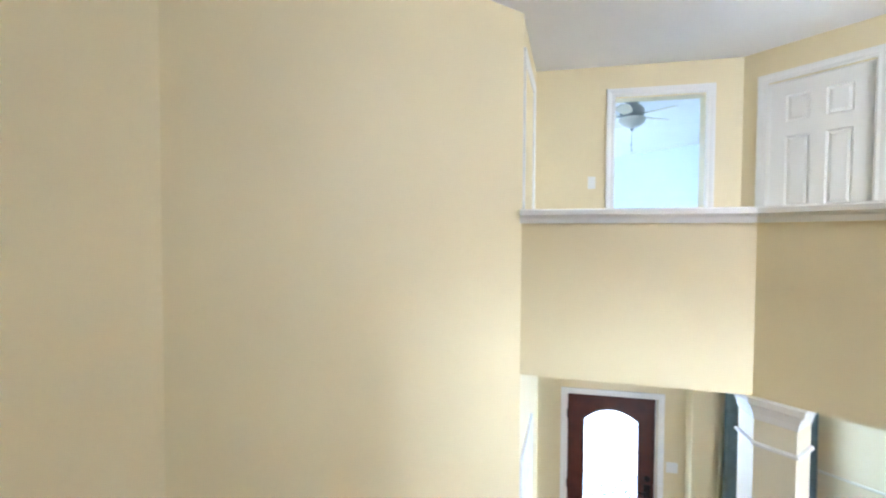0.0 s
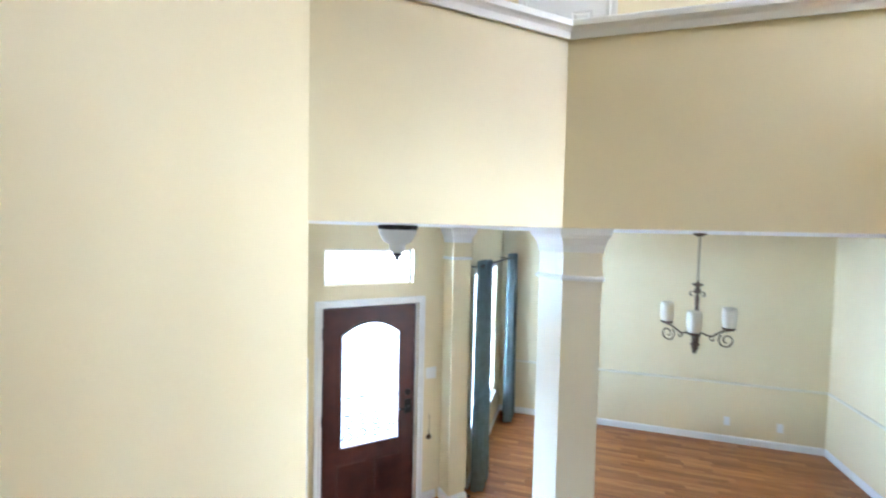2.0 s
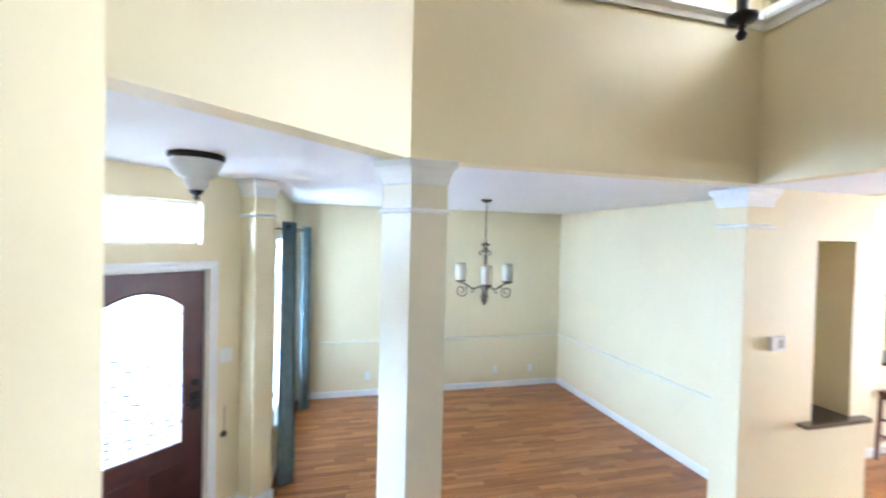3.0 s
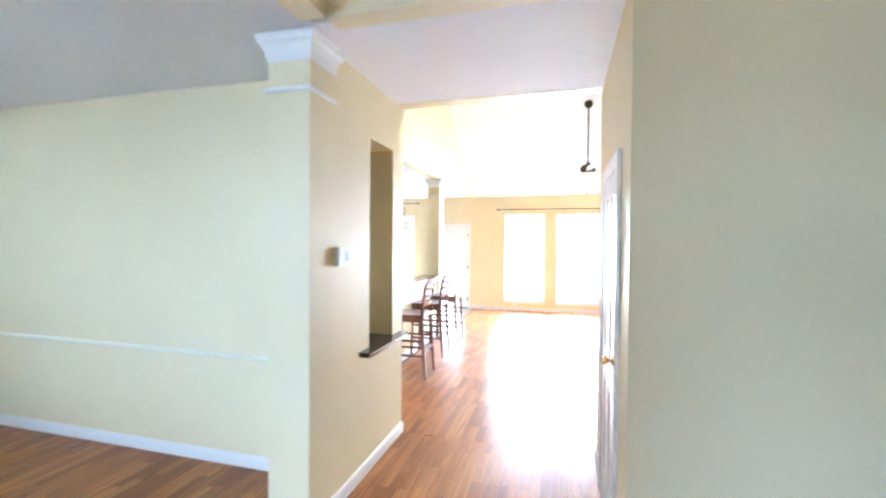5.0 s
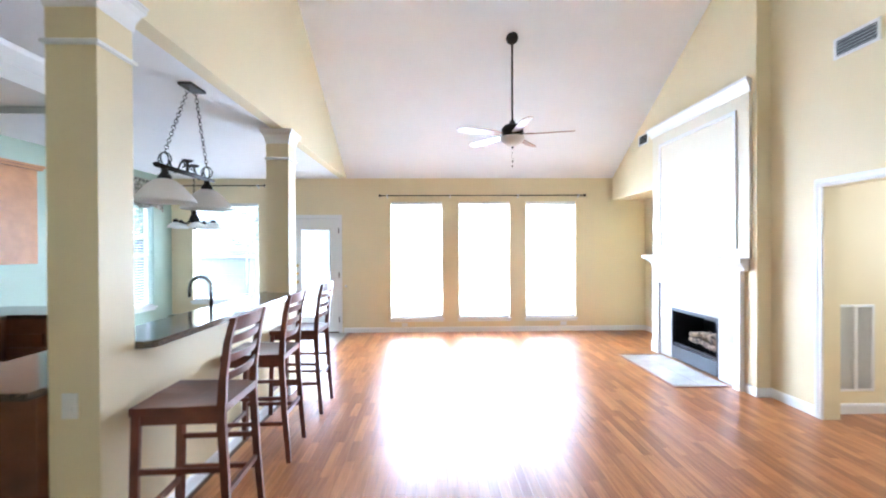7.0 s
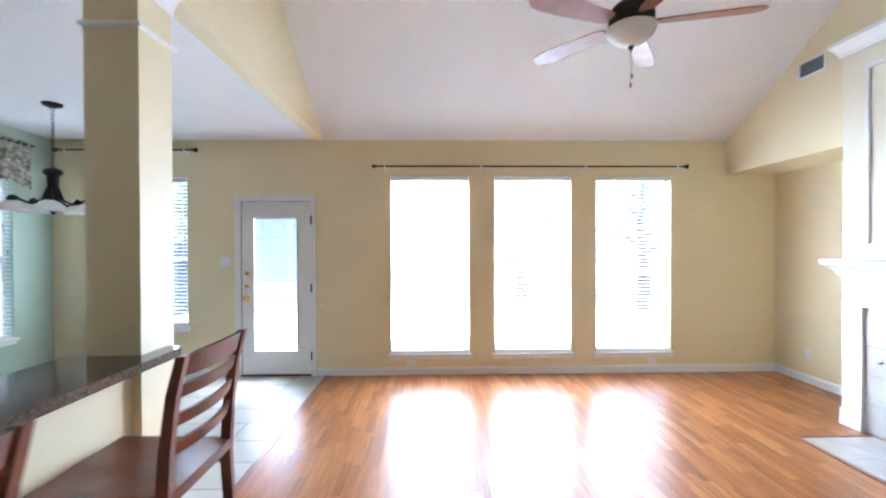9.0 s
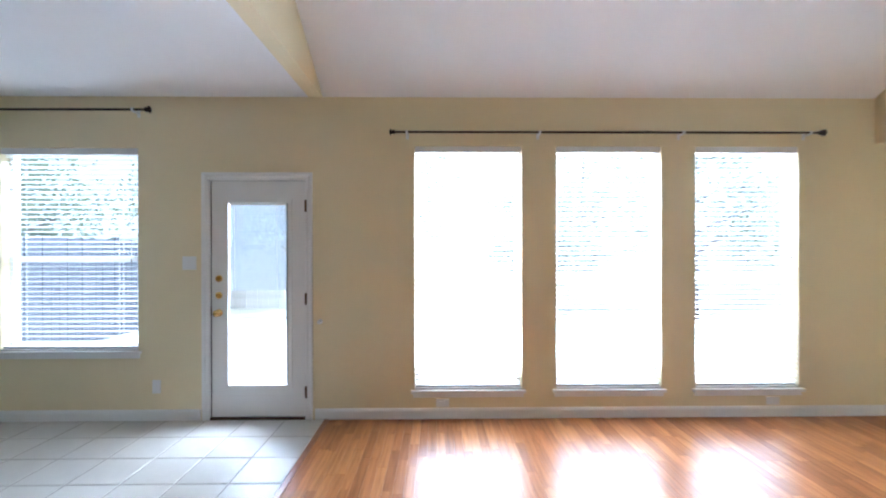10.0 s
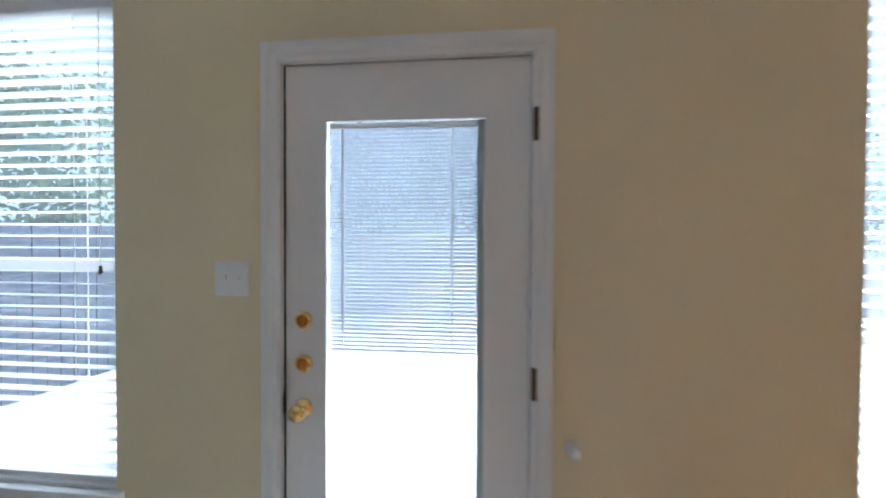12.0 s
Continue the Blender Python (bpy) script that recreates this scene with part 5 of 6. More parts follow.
def chain(bm, p, q, link=0.034, wire=0.0028, w=0.011):
    p, q = Vector(p), Vector(q)
    n = max(2, int((q - p).length / (link * 0.72)))
    d = (q - p).normalized()
    a = d.orthogonal().normalized()
    b = d.cross(a)
    for i in range(n):
        c = p + (q - p) * ((i + 0.5) / n)
        s = a if i % 2 else b
        pts = [c + d * (link / 2 * math.cos(t)) + s * (w * math.sin(t)) for t in [2 * math.pi * k / 8 for k in range(9)]]
        tube(bm, pts, wire, 4)


bm = bmesh.new()
chain(bm, (0, 0, 2.32), (0, 0, C1 - 0.034))
part("chain", bm, AGED, ch)
bm = bmesh.new()
lathe(bm, [(0, 2.33), (0.010, 2.325), (0.012, 2.305), (0.050, 2.295), (0.052, 2.285), (0.016, 2.265), (0.028, 2.235), (0.030, 2.215), (0.012, 2.195), (0.022, 2.15), (0.015, 2.06), (0.026, 1.98), (0.016, 1.93), (0.014, 1.86), (0.045, 1.815), (0.05, 1.79), (0.032, 1.755), (0.034, 1.70), (0.048, 1.685), (0.026, 1.66), (0.036, 1.645), (0.014, 1.62), (0.018, 1.605), (0.0, 1.59)], None, 16)
part("stem", bm, AGED, ch, smooth=True)
for k in range(3):
    m = Matrix.Rotation(radians(-17 + 120 * k), 4, "Z")
    bm = bmesh.new()
    tube(bm, [m @ Vector(p) for p in ((0.03, 0, 1.79), (0.07, 0, 1.80), (0.115, 0, 1.775), (0.165, 0, 1.77), (0.215, 0, 1.80), (0.27, 0, 1.825), (0.315, 0, 1.83), (0.32, 0, 1.85))], 0.009, 7)
    arm = part("arm", bm, AGED, ch, smooth=True)
    big = [(0.305 + 0.082 * (1 - 0.72 * i / 26) * math.cos(2.4 + 8.6 * i / 26), 0, 1.735 + 0.082 * (1 - 0.72 * i / 26) * math.sin(2.4 + 8.6 * i / 26)) for i in range(27)]
    small = [(0.165 + 0.032 * (1 - 0.6 * i / 14) * math.cos(1.2 + 5.4 * i / 14), 0, 1.745 + 0.032 * (1 - 0.6 * i / 14) * math.sin(1.2 + 5.4 * i / 14)) for i in range(15)]
    crest = [(0.055 + 0.034 * (1 - 0.7 * i / 14) * math.cos(2.8 - 5.6 * i / 14), 0, 2.185 + 0.034 * (1 - 0.7 * i / 14) * math.sin(2.8 - 5.6 * i / 14)) for i in range(15)]
    for line, r in ((big, 0.007), (small, 0.006), (crest, 0.006)):
        bm = bmesh.new()
        tube(bm, [m @ Vector(p) for p in line], r, 6)
        part("scroll", bm, AGED, arm, smooth=True)
    at = Matrix.Translation(m @ Vector((0.32, 0, 0)))
    bm = bmesh.new()
    lathe(bm, [(0, 1.83), (0.024, 1.832), (0.058, 1.848), (0.062, 1.858), (0.03, 1.862), (0.02, 1.875), (0, 1.875)], at, 14)
    part("bobeche", bm, AGED, arm, smooth=True)
    bm = bmesh.new()
    lathe(bm, [(0.050, 1.864), (0.061, 1.90), (0.066, 1.96), (0.064, 2.02), (0.058, 2.065), (0.055, 2.065), (0.061, 2.02), (0.063, 1.96), (0.058, 1.90), (0.047, 1.866), (0.050, 1.864)], at, 20)
    part("shade", bm, CREAM, arm, "cream barrel shade", smooth=True)

# entry flush light
fl = thing("ceiling_light", "bronze flush ceiling light with swirled glass bowl in the entry", "ceiling light", pose(-0.95, -1.90, C1))
bm = bmesh.new()
lathe(bm, [(0, 0), (0.15, 0), (0.155, -0.02), (0.145, -0.035), (0.12, -0.04), (0, -0.04)], None, 24)
part("ceiling_pan", bm, IRON, fl, smooth=True)
bm = bmesh.new()
lathe(bm, [(0.14, -0.036), (0.146, -0.05), (0.136, -0.078), (0.108, -0.125), (0.088, -0.138), (0.062, -0.148), (0.064, -0.17), (0.054, -0.198), (0.03, -0.212), (0, -0.214)], None, 24)
part("bowl", bm, SHADE, fl, "frosted glass bowl", smooth=True)
bm = bmesh.new()
lathe(bm, [(0, -0.21), (0.04, -0.213), (0.03, -0.235), (0.012, -0.245), (0.018, -0.262), (0, -0.275)], None, 14)
part("finial", bm, IRON, fl, smooth=True)

# foyer pendant high in the void
fp = thing("foyer_pendant", "dark iron pendant hanging high in the foyer", "pendant light", pose(0.60, 0.37, 3.11))
bm = bmesh.new()
lathe(bm, [(0, 0), (0.014, 0.005), (0.02, 0.02), (0.014, 0.035), (0.007, 0.042), (0.018, 0.048), (0.007, 0.055), (0.02, 0.065), (0.05, 0.072), (0.054, 0.09), (0.02, 0.11), (0.018, 0.3), (0.04, 0.36), (0.015, 0.42), (0.012, 0.60), (0, 0.60)], None, 18)
part("stem", bm, IRON, fp, smooth=True)
bm = bmesh.new()
chain(bm, (0, 0, 0.59), (0, 0, TOP - 3.09 - 0.03), 0.05, 0.004, 0.016)
part("chain", bm, IRON, fp)
bm = bmesh.new()
lathe(bm, [(0, 2.31), (0.065, 2.31), (0.06, 2.29), (0.02, 2.27), (0, 2.268)], None, 16)
part("canopy", bm, IRON, fp, smooth=True)

# island pendant over the bar
ip = thing("island_pendant", "bronze two-light bar pendant with white bell shades", "pendant light", pose(-1.82, 0, 0))
bm = bmesh.new()
box(bm, -0.05, 0.05, 5.96, 6.17, KC - 0.022, KC - 0.001)
part("canopy", bm, IRON, ip, bevel=0.008)
for y in (5.72, 6.27):
    bm = bmesh.new()
    chain(bm, (0, y, 2.20), (0, 6.02 if y < 6 else 6.11, KC - 0.022), 0.04, 0.003, 0.012)
    part("chain", bm, IRON, ip)
    bm = bmesh.new()
    for ax in (0, 90):
        tube(bm, [Vector((0, y, 2.155)) + Matrix.Rotation(radians(ax), 3, "Z") @ Vector((0.045 * math.cos(a), 0, 0.045 * math.sin(a))) for a in [2 * math.pi * i / 14 for i in range(15)]], 0.005, 6)
    part("ring", bm, IRON, ip, smooth=True)
    bm = bmesh.new()
    lathe(bm, [(0, 2.09), (0.02, 2.09), (0.024, 2.06), (0.04, 2.04), (0.045, 2.01), (0, 2.01)], Matrix.Translation((0, y, 0)), 14)
    part("socket", bm, IRON, ip, smooth=True)
    bm = bmesh.new()
    lathe(bm, [(0.035, 2.02), (0.065, 2.008), (0.11, 1.972), (0.155, 1.92), (0.185, 1.882), (0.196, 1.858), (0.191, 1.857), (0.15, 1.914), (0.105, 1.964), (0.062, 1.999), (0.035, 2.012), (0.035, 2.02)], Matrix.Translation((0, y, 0)), 24)
    part("shade", bm, SHADE, ip, "white bell glass shade", smooth=True)
bm = bmesh.new()
tube(bm, [(0, 5.62, 2.10), (0, 6.37, 2.10)], 0.017, 10)
part("crossbar", bm, IRON, ip, smooth=True)
for s in (-1, 1):
    bm = bmesh.new()
    c = 5.995
    tube(bm, [(0, c + s * (0.02 + 0.2 * i / 20), 2.13 + 0.05 * math.sin(i / 20 * 2 * math.pi + 0.4)) for i in range(21)], 0.006, 6)
    tube(bm, [(0, c + s * (0.06 + 0.035 * (1 - 0.7 * i / 12) * math.cos(5 * i / 12)), 2.15 + 0.035 * (1 - 0.7 * i / 12) * math.sin(5 * i / 12)) for i in range(13)], 0.005, 6)
    part("scroll", bm, IRON, ip, smooth=True)
bm = bmesh.new()
lathe(bm, [(0, 2.11), (0.012, 2.11), (0.01, 2.18), (0.04, 2.195), (0.04, 2.202), (0, 2.205)], Matrix.Translation((0, 5.995, 0)), 12)
part("centre_cup", bm, IRON, ip, smooth=True)

# nook chandelier
nc = thing("nook_chandelier", "dark bronze breakfast chandelier with white bell shades", "chandelier", pose(-3.55, 9.23, 0))
bm = bmesh.new()
lathe(bm, [(0, KC), (0.075, KC), (0.07, KC - 0.02), (0.02, KC - 0.04), (0, KC - 0.04)], None, 18)
part("canopy", bm, IRON, nc, smooth=True)
bm = bmesh.new()
chain(bm, (0, 0, 2.2), (0, 0, KC - 0.04))
part("chain", bm, IRON, nc)
bm = bmesh.new()
lathe(bm, [(0, 2.22), (0.03, 2.22), (0.065, 2.20), (0.07, 2.17), (0.045, 2.15), (0.04, 2.05), (0.06, 1.95), (0.03, 1.90), (0.035, 1.86), (0.015, 1.82), (0, 1.81)], None, 16)
part("stem", bm, IRON, nc, smooth=True)
for k in range(5):
    m = Matrix.Rotation(2 * math.pi * k / 5 + 0.3, 4, "Z")
    bm = bmesh.new()
    tube(bm, [m @ Vector(p) for p in ((0.03, 0, 2.06), (0.07, 0, 1.94), (0.14, 0, 1.90), (0.21, 0, 1.93), (0.25, 0, 1.965), (0.26, 0, 1.94))], 0.010, 7)
    arm = part("arm", bm, IRON, nc, smooth=True)
    bm = bmesh.new()
    lathe(bm, [(0, 1.965), (0.025, 1.96), (0.035, 1.93), (0.035, 1.915), (0, 1.915)], Matrix.Translation(m @ Vector((0.26, 0, 0))), 12)
    part("socket", bm, IRON, arm, smooth=True)
    bm = bmesh.new()
    lathe(bm, [(0.03, 1.92), (0.06, 1.905), (0.095, 1.87), (0.115, 1.835), (0.111, 1.835), (0.09, 1.866), (0.057, 1.898), (0.03, 1.912), (0.03, 1.92)], Matrix.Translation(m @ Vector((0.26, 0, 0))), 18)
    part("shade", bm, SHADE, arm, "white bell glass shade", smooth=True)


# ---- vents ----
def vent(name, m, w, h, label, vertical=False):
    """A louvred grille in the local plane y = 0, out towards -y."""
    t = thing(name, label, "vent", m)
    bm = bmesh.new()
    box(bm, -w / 2 + 0.01, w / 2 - 0.01, -0.003, -0.001, -h / 2 + 0.01, h / 2 - 0.01)
    part("backing", bm, GREYP if vertical else DARK, t)
    bm = bmesh.new()
    f = 0.022
    for r in ((-w / 2, w / 2, -0.012, 0, -h / 2, -h / 2 + f), (-w / 2, w / 2, -0.012, 0, h / 2 - f, h / 2), (-w / 2, -w / 2 + f, -0.012, 0, -h / 2 + f, h / 2 - f), (w / 2 - f, w / 2, -0.012, 0, -h / 2 + f, h / 2 - f)):
        box(bm, *r)
    if vertical:
        box(bm, -0.014, 0.014, -0.0125, -0.002, -h / 2 + f, h / 2 - f)
    part("frame", bm, TRIM, t)
    n = int((w if vertical else h) / 0.022) - 2
    for i in range(n):
        bm = bmesh.new()
        if vertical:
            x = -w / 2 + f + (w - 2 * f) * (i + 0.5) / n
            box(bm, -0.0015, 0.0015, -0.009, 0.004, -h / 2 + f, h / 2 - f, pose(x, -0.004, 0, 0, 0, 35))
        else:
            z = -h / 2 + f + (h - 2 * f) * (i + 0.5) / n
            box(bm, -w / 2 + f, w / 2 - f, -0.009, 0.004, -0.0015, 0.0015, pose(0, -0.004, z, 35))
        part("slat", bm, TRIM if vertical else GREYP, t)
    return t


vent("wall_vent", pose(3.30, 9.33, 3.19, 0, 0, -90), 0.30, 0.17, "white louvred vent high on the soffit")
vent("wall_vent", pose(3.45, 6.12, 3.195, 0, 0, -90), 0.385, 0.175, "white louvred vent high on the living room wall")
vent("return_air_grille", pose(3.865, 6.55, 0.60), 0.345, 0.79, "white return-air grille on the passage wall", True)
vent("ceiling_vent", pose(-2.75, 7.25, KC, -90), 0.36, 0.2, "white louvred vent in the kitchen ceiling")
vent("ceiling_vent", pose(-3.9, 0.35, C1, -90), 0.36, 0.16, "white louvred vent in the dining room ceiling")
casing("opening_casing", pose(3.45, 6.416, 0, 0, 0, -90), 0, 0.966, 0, 2.05, "white casing round the passage opening", 0.07)

# ---- fireplace ----
FX = 3.298
fire = thing("fireplace", "white mantel fireplace with marble tile surround and gas logs", "fireplace")
boxes("overmantel", PALE, (FX - 0.028, FX, 7.06, 9.0, 1.405, 3.12), parent=fire, label="pale cream overmantel panel")
bm = bmesh.new()
prof = [(0.0, 3.12), (0.04, 3.12), (0.05, 3.15), (0.075, 3.19), (0.105, 3.22), (0.11, 3.25), (0.0, 3.25)]
rings = [[bm.verts.new((FX - u, y + sgn * u * 0.6, z)) for u, z in prof] for y, sgn in ((7.06, -1), (9.0, 1))]
for j in range(len(prof)):
    bm.faces.new([rings[0][j], rings[0][(j + 1) % len(prof)], rings[1][(j + 1) % len(prof)], rings[1][j]])
bm.faces.new(rings[0]), bm.faces.new(rings[1])
part("crown", bm, TRIM, fire, "white crown moulding")
for y0, y1, z0, z1 in ((7.24, 8.80, 1.50, 1.535), (7.24, 8.80, 2.945, 2.98), (7.24, 7.275, 1.535, 2.945), (8.765, 8.80, 1.535, 2.945)):
    boxes("panel_moulding", TRIM, (FX - 0.046, FX - 0.028, y0, y1, z0, z1), parent=fire, bevel=0.006)
bm = bmesh.new()
prof = [(0.0, 1.27), (0.055, 1.27), (0.062, 1.295), (0.085, 1.315), (0.10, 1.335), (0.125, 1.345), (0.15, 1.36), (0.155, 1.395), (0.145, 1.405), (0.0, 1.405)]
rings = [[bm.verts.new((FX - u, y + sgn * max(0, u - 0.05) * 0.7, z)) for u, z in prof] for y, sgn in ((7.10, -1), (9.02, 1))]
for j in range(len(prof)):
    bm.faces.new([rings[0][j], rings[0][(j + 1) % len(prof)], rings[1][(j + 1) % len(prof)], rings[1][j]])
bm.faces.new(rings[0]), bm.faces.new(rings[1])
part("mantel_shelf", bm, TRIM, fire, "white moulded mantel shelf")
boxes("frieze", TRIM, (FX - 0.05, FX, 7.17, 8.98, 1.08, 1.27), parent=fire)
boxes("frieze_band", TRIM, (FX - 0.06, FX, 7.22, 8.84, 1.02, 1.078), parent=fire, bevel=0.008)
for y0, y1 in ((7.17, 7.255), (8.81, 8.98)):
    p = boxes("pilaster", TRIM, (FX - 0.05, FX, y0, y1, 0.0, 1.076), parent=fire)
    boxes("plinth", TRIM, (FX - 0.062, FX - 0.0005, y0 - 0.01, y1 + 0.01, 0.0, 0.14), parent=p, bevel=0.006)
# marble tiles of the surround, opening in the middle
boxes("grout_bed", GROUT, (FX - 0.02, FX, 7.257, 7.55, 0.0, 1.018), (FX - 0.02, FX, 8.50, 8.808, 0.0, 1.018), (FX - 0.02, FX, 7.55, 8.50, 0.70, 1.018), parent=fire)
for y0, y1 in ((7.259, 7.547), (8.503, 8.804)):
    for i in range(3):
        boxes("tile", HEARTH, (FX - 0.027, FX - 0.02, y0, y1, 0.012 + 0.232 * i, 0.012 + 0.232 * i + 0.228), parent=fire)
for i in range(5):
    boxes("tile", HEARTH, (FX - 0.027, FX - 0.02, 7.259 + 0.310 * i, 7.259 + 0.310 * i + 0.3055, 0.712, 1.012), parent=fire)
bm = bmesh.new()
lathe(bm, [(0, 0), (0.02, 0), (0.018, 0.006), (0.008, 0.008), (0.008, 0.014), (0, 0.014)], pose(FX - 0.027, 8.68, 0.60, 0, -90), 14)
part("gas_key", bm, STEEL, fire, "steel gas key plate")
# firebox recess built out of the breast opening
boxes("firebox_frame", SCREEN, (FX - 0.03, FX, 7.55, 7.575, 0.03, 0.70), (FX - 0.03, FX, 8.475, 8.50, 0.03, 0.70), (FX - 0.03, FX, 7.575, 8.475, 0.665, 0.70), (FX - 0.034, FX + 0.02, 7.575, 8.475, 0.03, 0.20), (FX - 0.03, FX + 0.02, 7.575, 8.475, 0.215, 0.235), parent=fire, label="black metal firebox frame")
boxes("firebox", SOOT, (FX + 0.40, FX + 0.41, 7.56, 8.49, 0.02, 0.69), (FX + 0.003, FX + 0.40, 7.552, 7.575, 0.02, 0.69), (FX + 0.003, FX + 0.40, 8.475, 8.498, 0.02, 0.69), (FX + 0.003, FX + 0.40, 7.575, 8.475, 0.02, 0.05), (FX + 0.003, FX + 0.40, 7.575, 8.475, 0.68, 0.698), parent=fire, label="sooty black firebox")
bm = bmesh.new()
for y in (7.75, 7.9, 8.05, 8.2, 8.32):
    tube(bm, [(FX + 0.08, y, 0.28), (FX + 0.09, y, 0.24), (FX + 0.30, y, 0.24)], 0.008, 6)
part("grate", bm, IRON, fire)
for p, q, r in (((0.12, 7.68, 0.29), (0.16, 8.36, 0.31), 0.045), ((0.25, 7.72, 0.30), (0.22, 8.32, 0.33), 0.05), ((0.10, 7.80, 0.36), (0.26, 8.15, 0.42), 0.04), ((0.22, 7.86, 0.43), (0.12, 8.30, 0.38), 0.038)):
    bm = bmesh.new()
    a, b = Vector((FX + p[0], p[1], p[2])), Vector((FX + q[0], q[1], q[2]))
    tube(bm, [a.lerp(b, i / 6) + Vector((0.012 * math.sin(i * 2.1), 0, 0.012 * math.cos(i * 1.7))) for i in range(7)], [r * (0.9 + 0.12 * math.sin(i * 2.6)) for i in range(7)], 9)
    part("log", bm, LOG, fire, "pale charred ceramic log", smooth=True)
switch_plate("wall_outlet", pose(FX - 0.028, 8.29, 1.92, 0, 0, -90), "grey cable outlet on the overmantel", 1, "outlet")
he = tagged(new("hearth"), "pale marble tile hearth set in the wood floor", "hearth", kind="structure")
boxes("grout_bed", GROUT, (2.635, 3.236, 7.32, 8.72, -0.011, 0.003), parent=he)
for i in range(2):
    for j in range(4):
        boxes("tile", HEARTH, (2.66 + 0.288 * i, 2.66 + 0.288 * i + 0.283, 7.345 + 0.339 * j, 7.345 + 0.339 * j + 0.334, 0.003, 0.009), parent=he)
boxes("edge_strip", BLADE, (2.622, 2.648, 7.30, 8.74, -0.01, 0.010), (2.648, 3.236, 7.30, 7.325, -0.01, 0.010), (2.648, 3.236, 8.715, 8.74, -0.01, 0.010), parent=he, bevel=0.003)


# ---- curtains in the dining room ----
def curtain(x0, x1, yc, label):
    t = thing("curtain", label, "curtain", pose(0, yc, 0), "dining room curtains")
    bm = bmesh.new()
    n = 48
    lo, hi = [], []
    for i in range(n + 1):
        x = x0 + (x1 - x0) * i / n
        y = 0.066 * math.sin(i * 2 * math.pi / 8)
        lo.append([bm.verts.new((x + 0.006 * math.sin(i), y * (1.0 - 0.25 * k / 4), 0.02 + (2.46 - 0.02) * k / 4)) for k in range(5)])
    for a, b in zip(lo, lo[1:]):
        for k in range(4):
            bm.faces.new([a[k], b[k], b[k + 1], a[k + 1]])
    c = part("cloth", bm, TEAL, t, smooth=True)
    c.modifiers.new("thickness", "SOLIDIFY").thickness = 0.004
    for i in range(4, n, 8):
        bm = bmesh.new()
        x = x0 + (x1 - x0) * i / n
        lathe(bm, [(0.024, -0.003), (0.024, 0.003), (0.014, 0.003), (0.014, -0.003), (0.024, -0.003)], pose(x, 0, 2.41, 0, 90), 12)
        part("grommet", bm, IRON, t)


curtain(-2.60, -2.24, -1.495, "teal-grey curtain panel hanging beside the dining window")
curtain(-4.38, -4.02, -1.43, "teal-grey curtain panel hanging by the dining room corner")
t = thing("curtain_rod", "dark curtain rod over the dining window", "curtain rod", pose(0, -1.495, 2.41))
bm = bmesh.new()
tube(bm, [(-4.42, 0.065, 0), (-2.19, 0, 0)], 0.010, 8)
part("rod", bm, IRON, t)
for x in (-4.2, -2.3):
    bm = bmesh.new()
    box(bm, x - 0.006, x + 0.006, -0.125, 0.06 if x < -3 else 0.0, -0.02, -0.009)
    part("bracket", bm, IRON, t)

# ---- garden ----
def glow(name, color, strength):
    m = bpy.data.materials.new(name)
    m.use_nodes = True
    b = m.node_tree.nodes["Principled BSDF"]
    b.inputs["Base Color"].default_value = (0, 0, 0, 1)
    b.inputs["Emission Color"].default_value, b.inputs["Emission Strength"].default_value = (*color, 1), strength
    return m


tagged(boxes("backdrop", glow("hazy_sky", (0.72, 0.87, 1.0), 1.2), (-110, 90, 75, 76, -0.3, 70)), "pale hazy bright sky beyond the garden", "sky", kind="structure")
tagged(boxes("lawn", LAWN, (-20, 20, 16.8, 40, -0.149, -0.11)), "pale dry lawn behind the house", "lawn", kind="structure")


def fence(name, m, length, label, wood):
    t = thing(name, label, "fence", m)
    me = bpy.data.meshes.new("board")
    w = 0.138
    v = [(x, y, z) for x in (0, w) for y in (0, 0.018) for z in (0, 1.8)]
    me.from_pydata(v, [], [(0, 1, 3, 2), (4, 6, 7, 5), (0, 4, 5, 1), (2, 3, 7, 6), (0, 2, 6, 4), (1, 5, 7, 3)])
    me.materials.append(wood)
    n = int(length / 0.145)
    for i in range(n):
        o = new("board", me)
        o.parent = t
        o.matrix_local = pose(-length / 2 + 0.145 * i, 0, 0.004 * math.sin(i * 5.1), 0, 0.25 * math.sin(i * 3.7), 0)
    for z in (0.3, 1.5):
        boxes("rail", wood, (-length / 2, length / 2, 0.019, 0.06, z, z + 0.09), parent=t)
    for i in range(int(length / 2.4) + 1):
        boxes("post", wood, (-length / 2 + 2.4 * i, -length / 2 + 2.4 * i + 0.09, 0.06, 0.15, 0, 1.85), parent=t)


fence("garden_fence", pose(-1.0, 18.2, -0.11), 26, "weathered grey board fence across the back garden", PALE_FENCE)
# dark wood carries the shade on this side fence
fence("garden_fence", pose(-6.5, 10.4, -0.15, 0, 0, 90), 15, "board fence beside the kitchen, its shade put into a dark blue-grey colour", SHADED_FENCE)


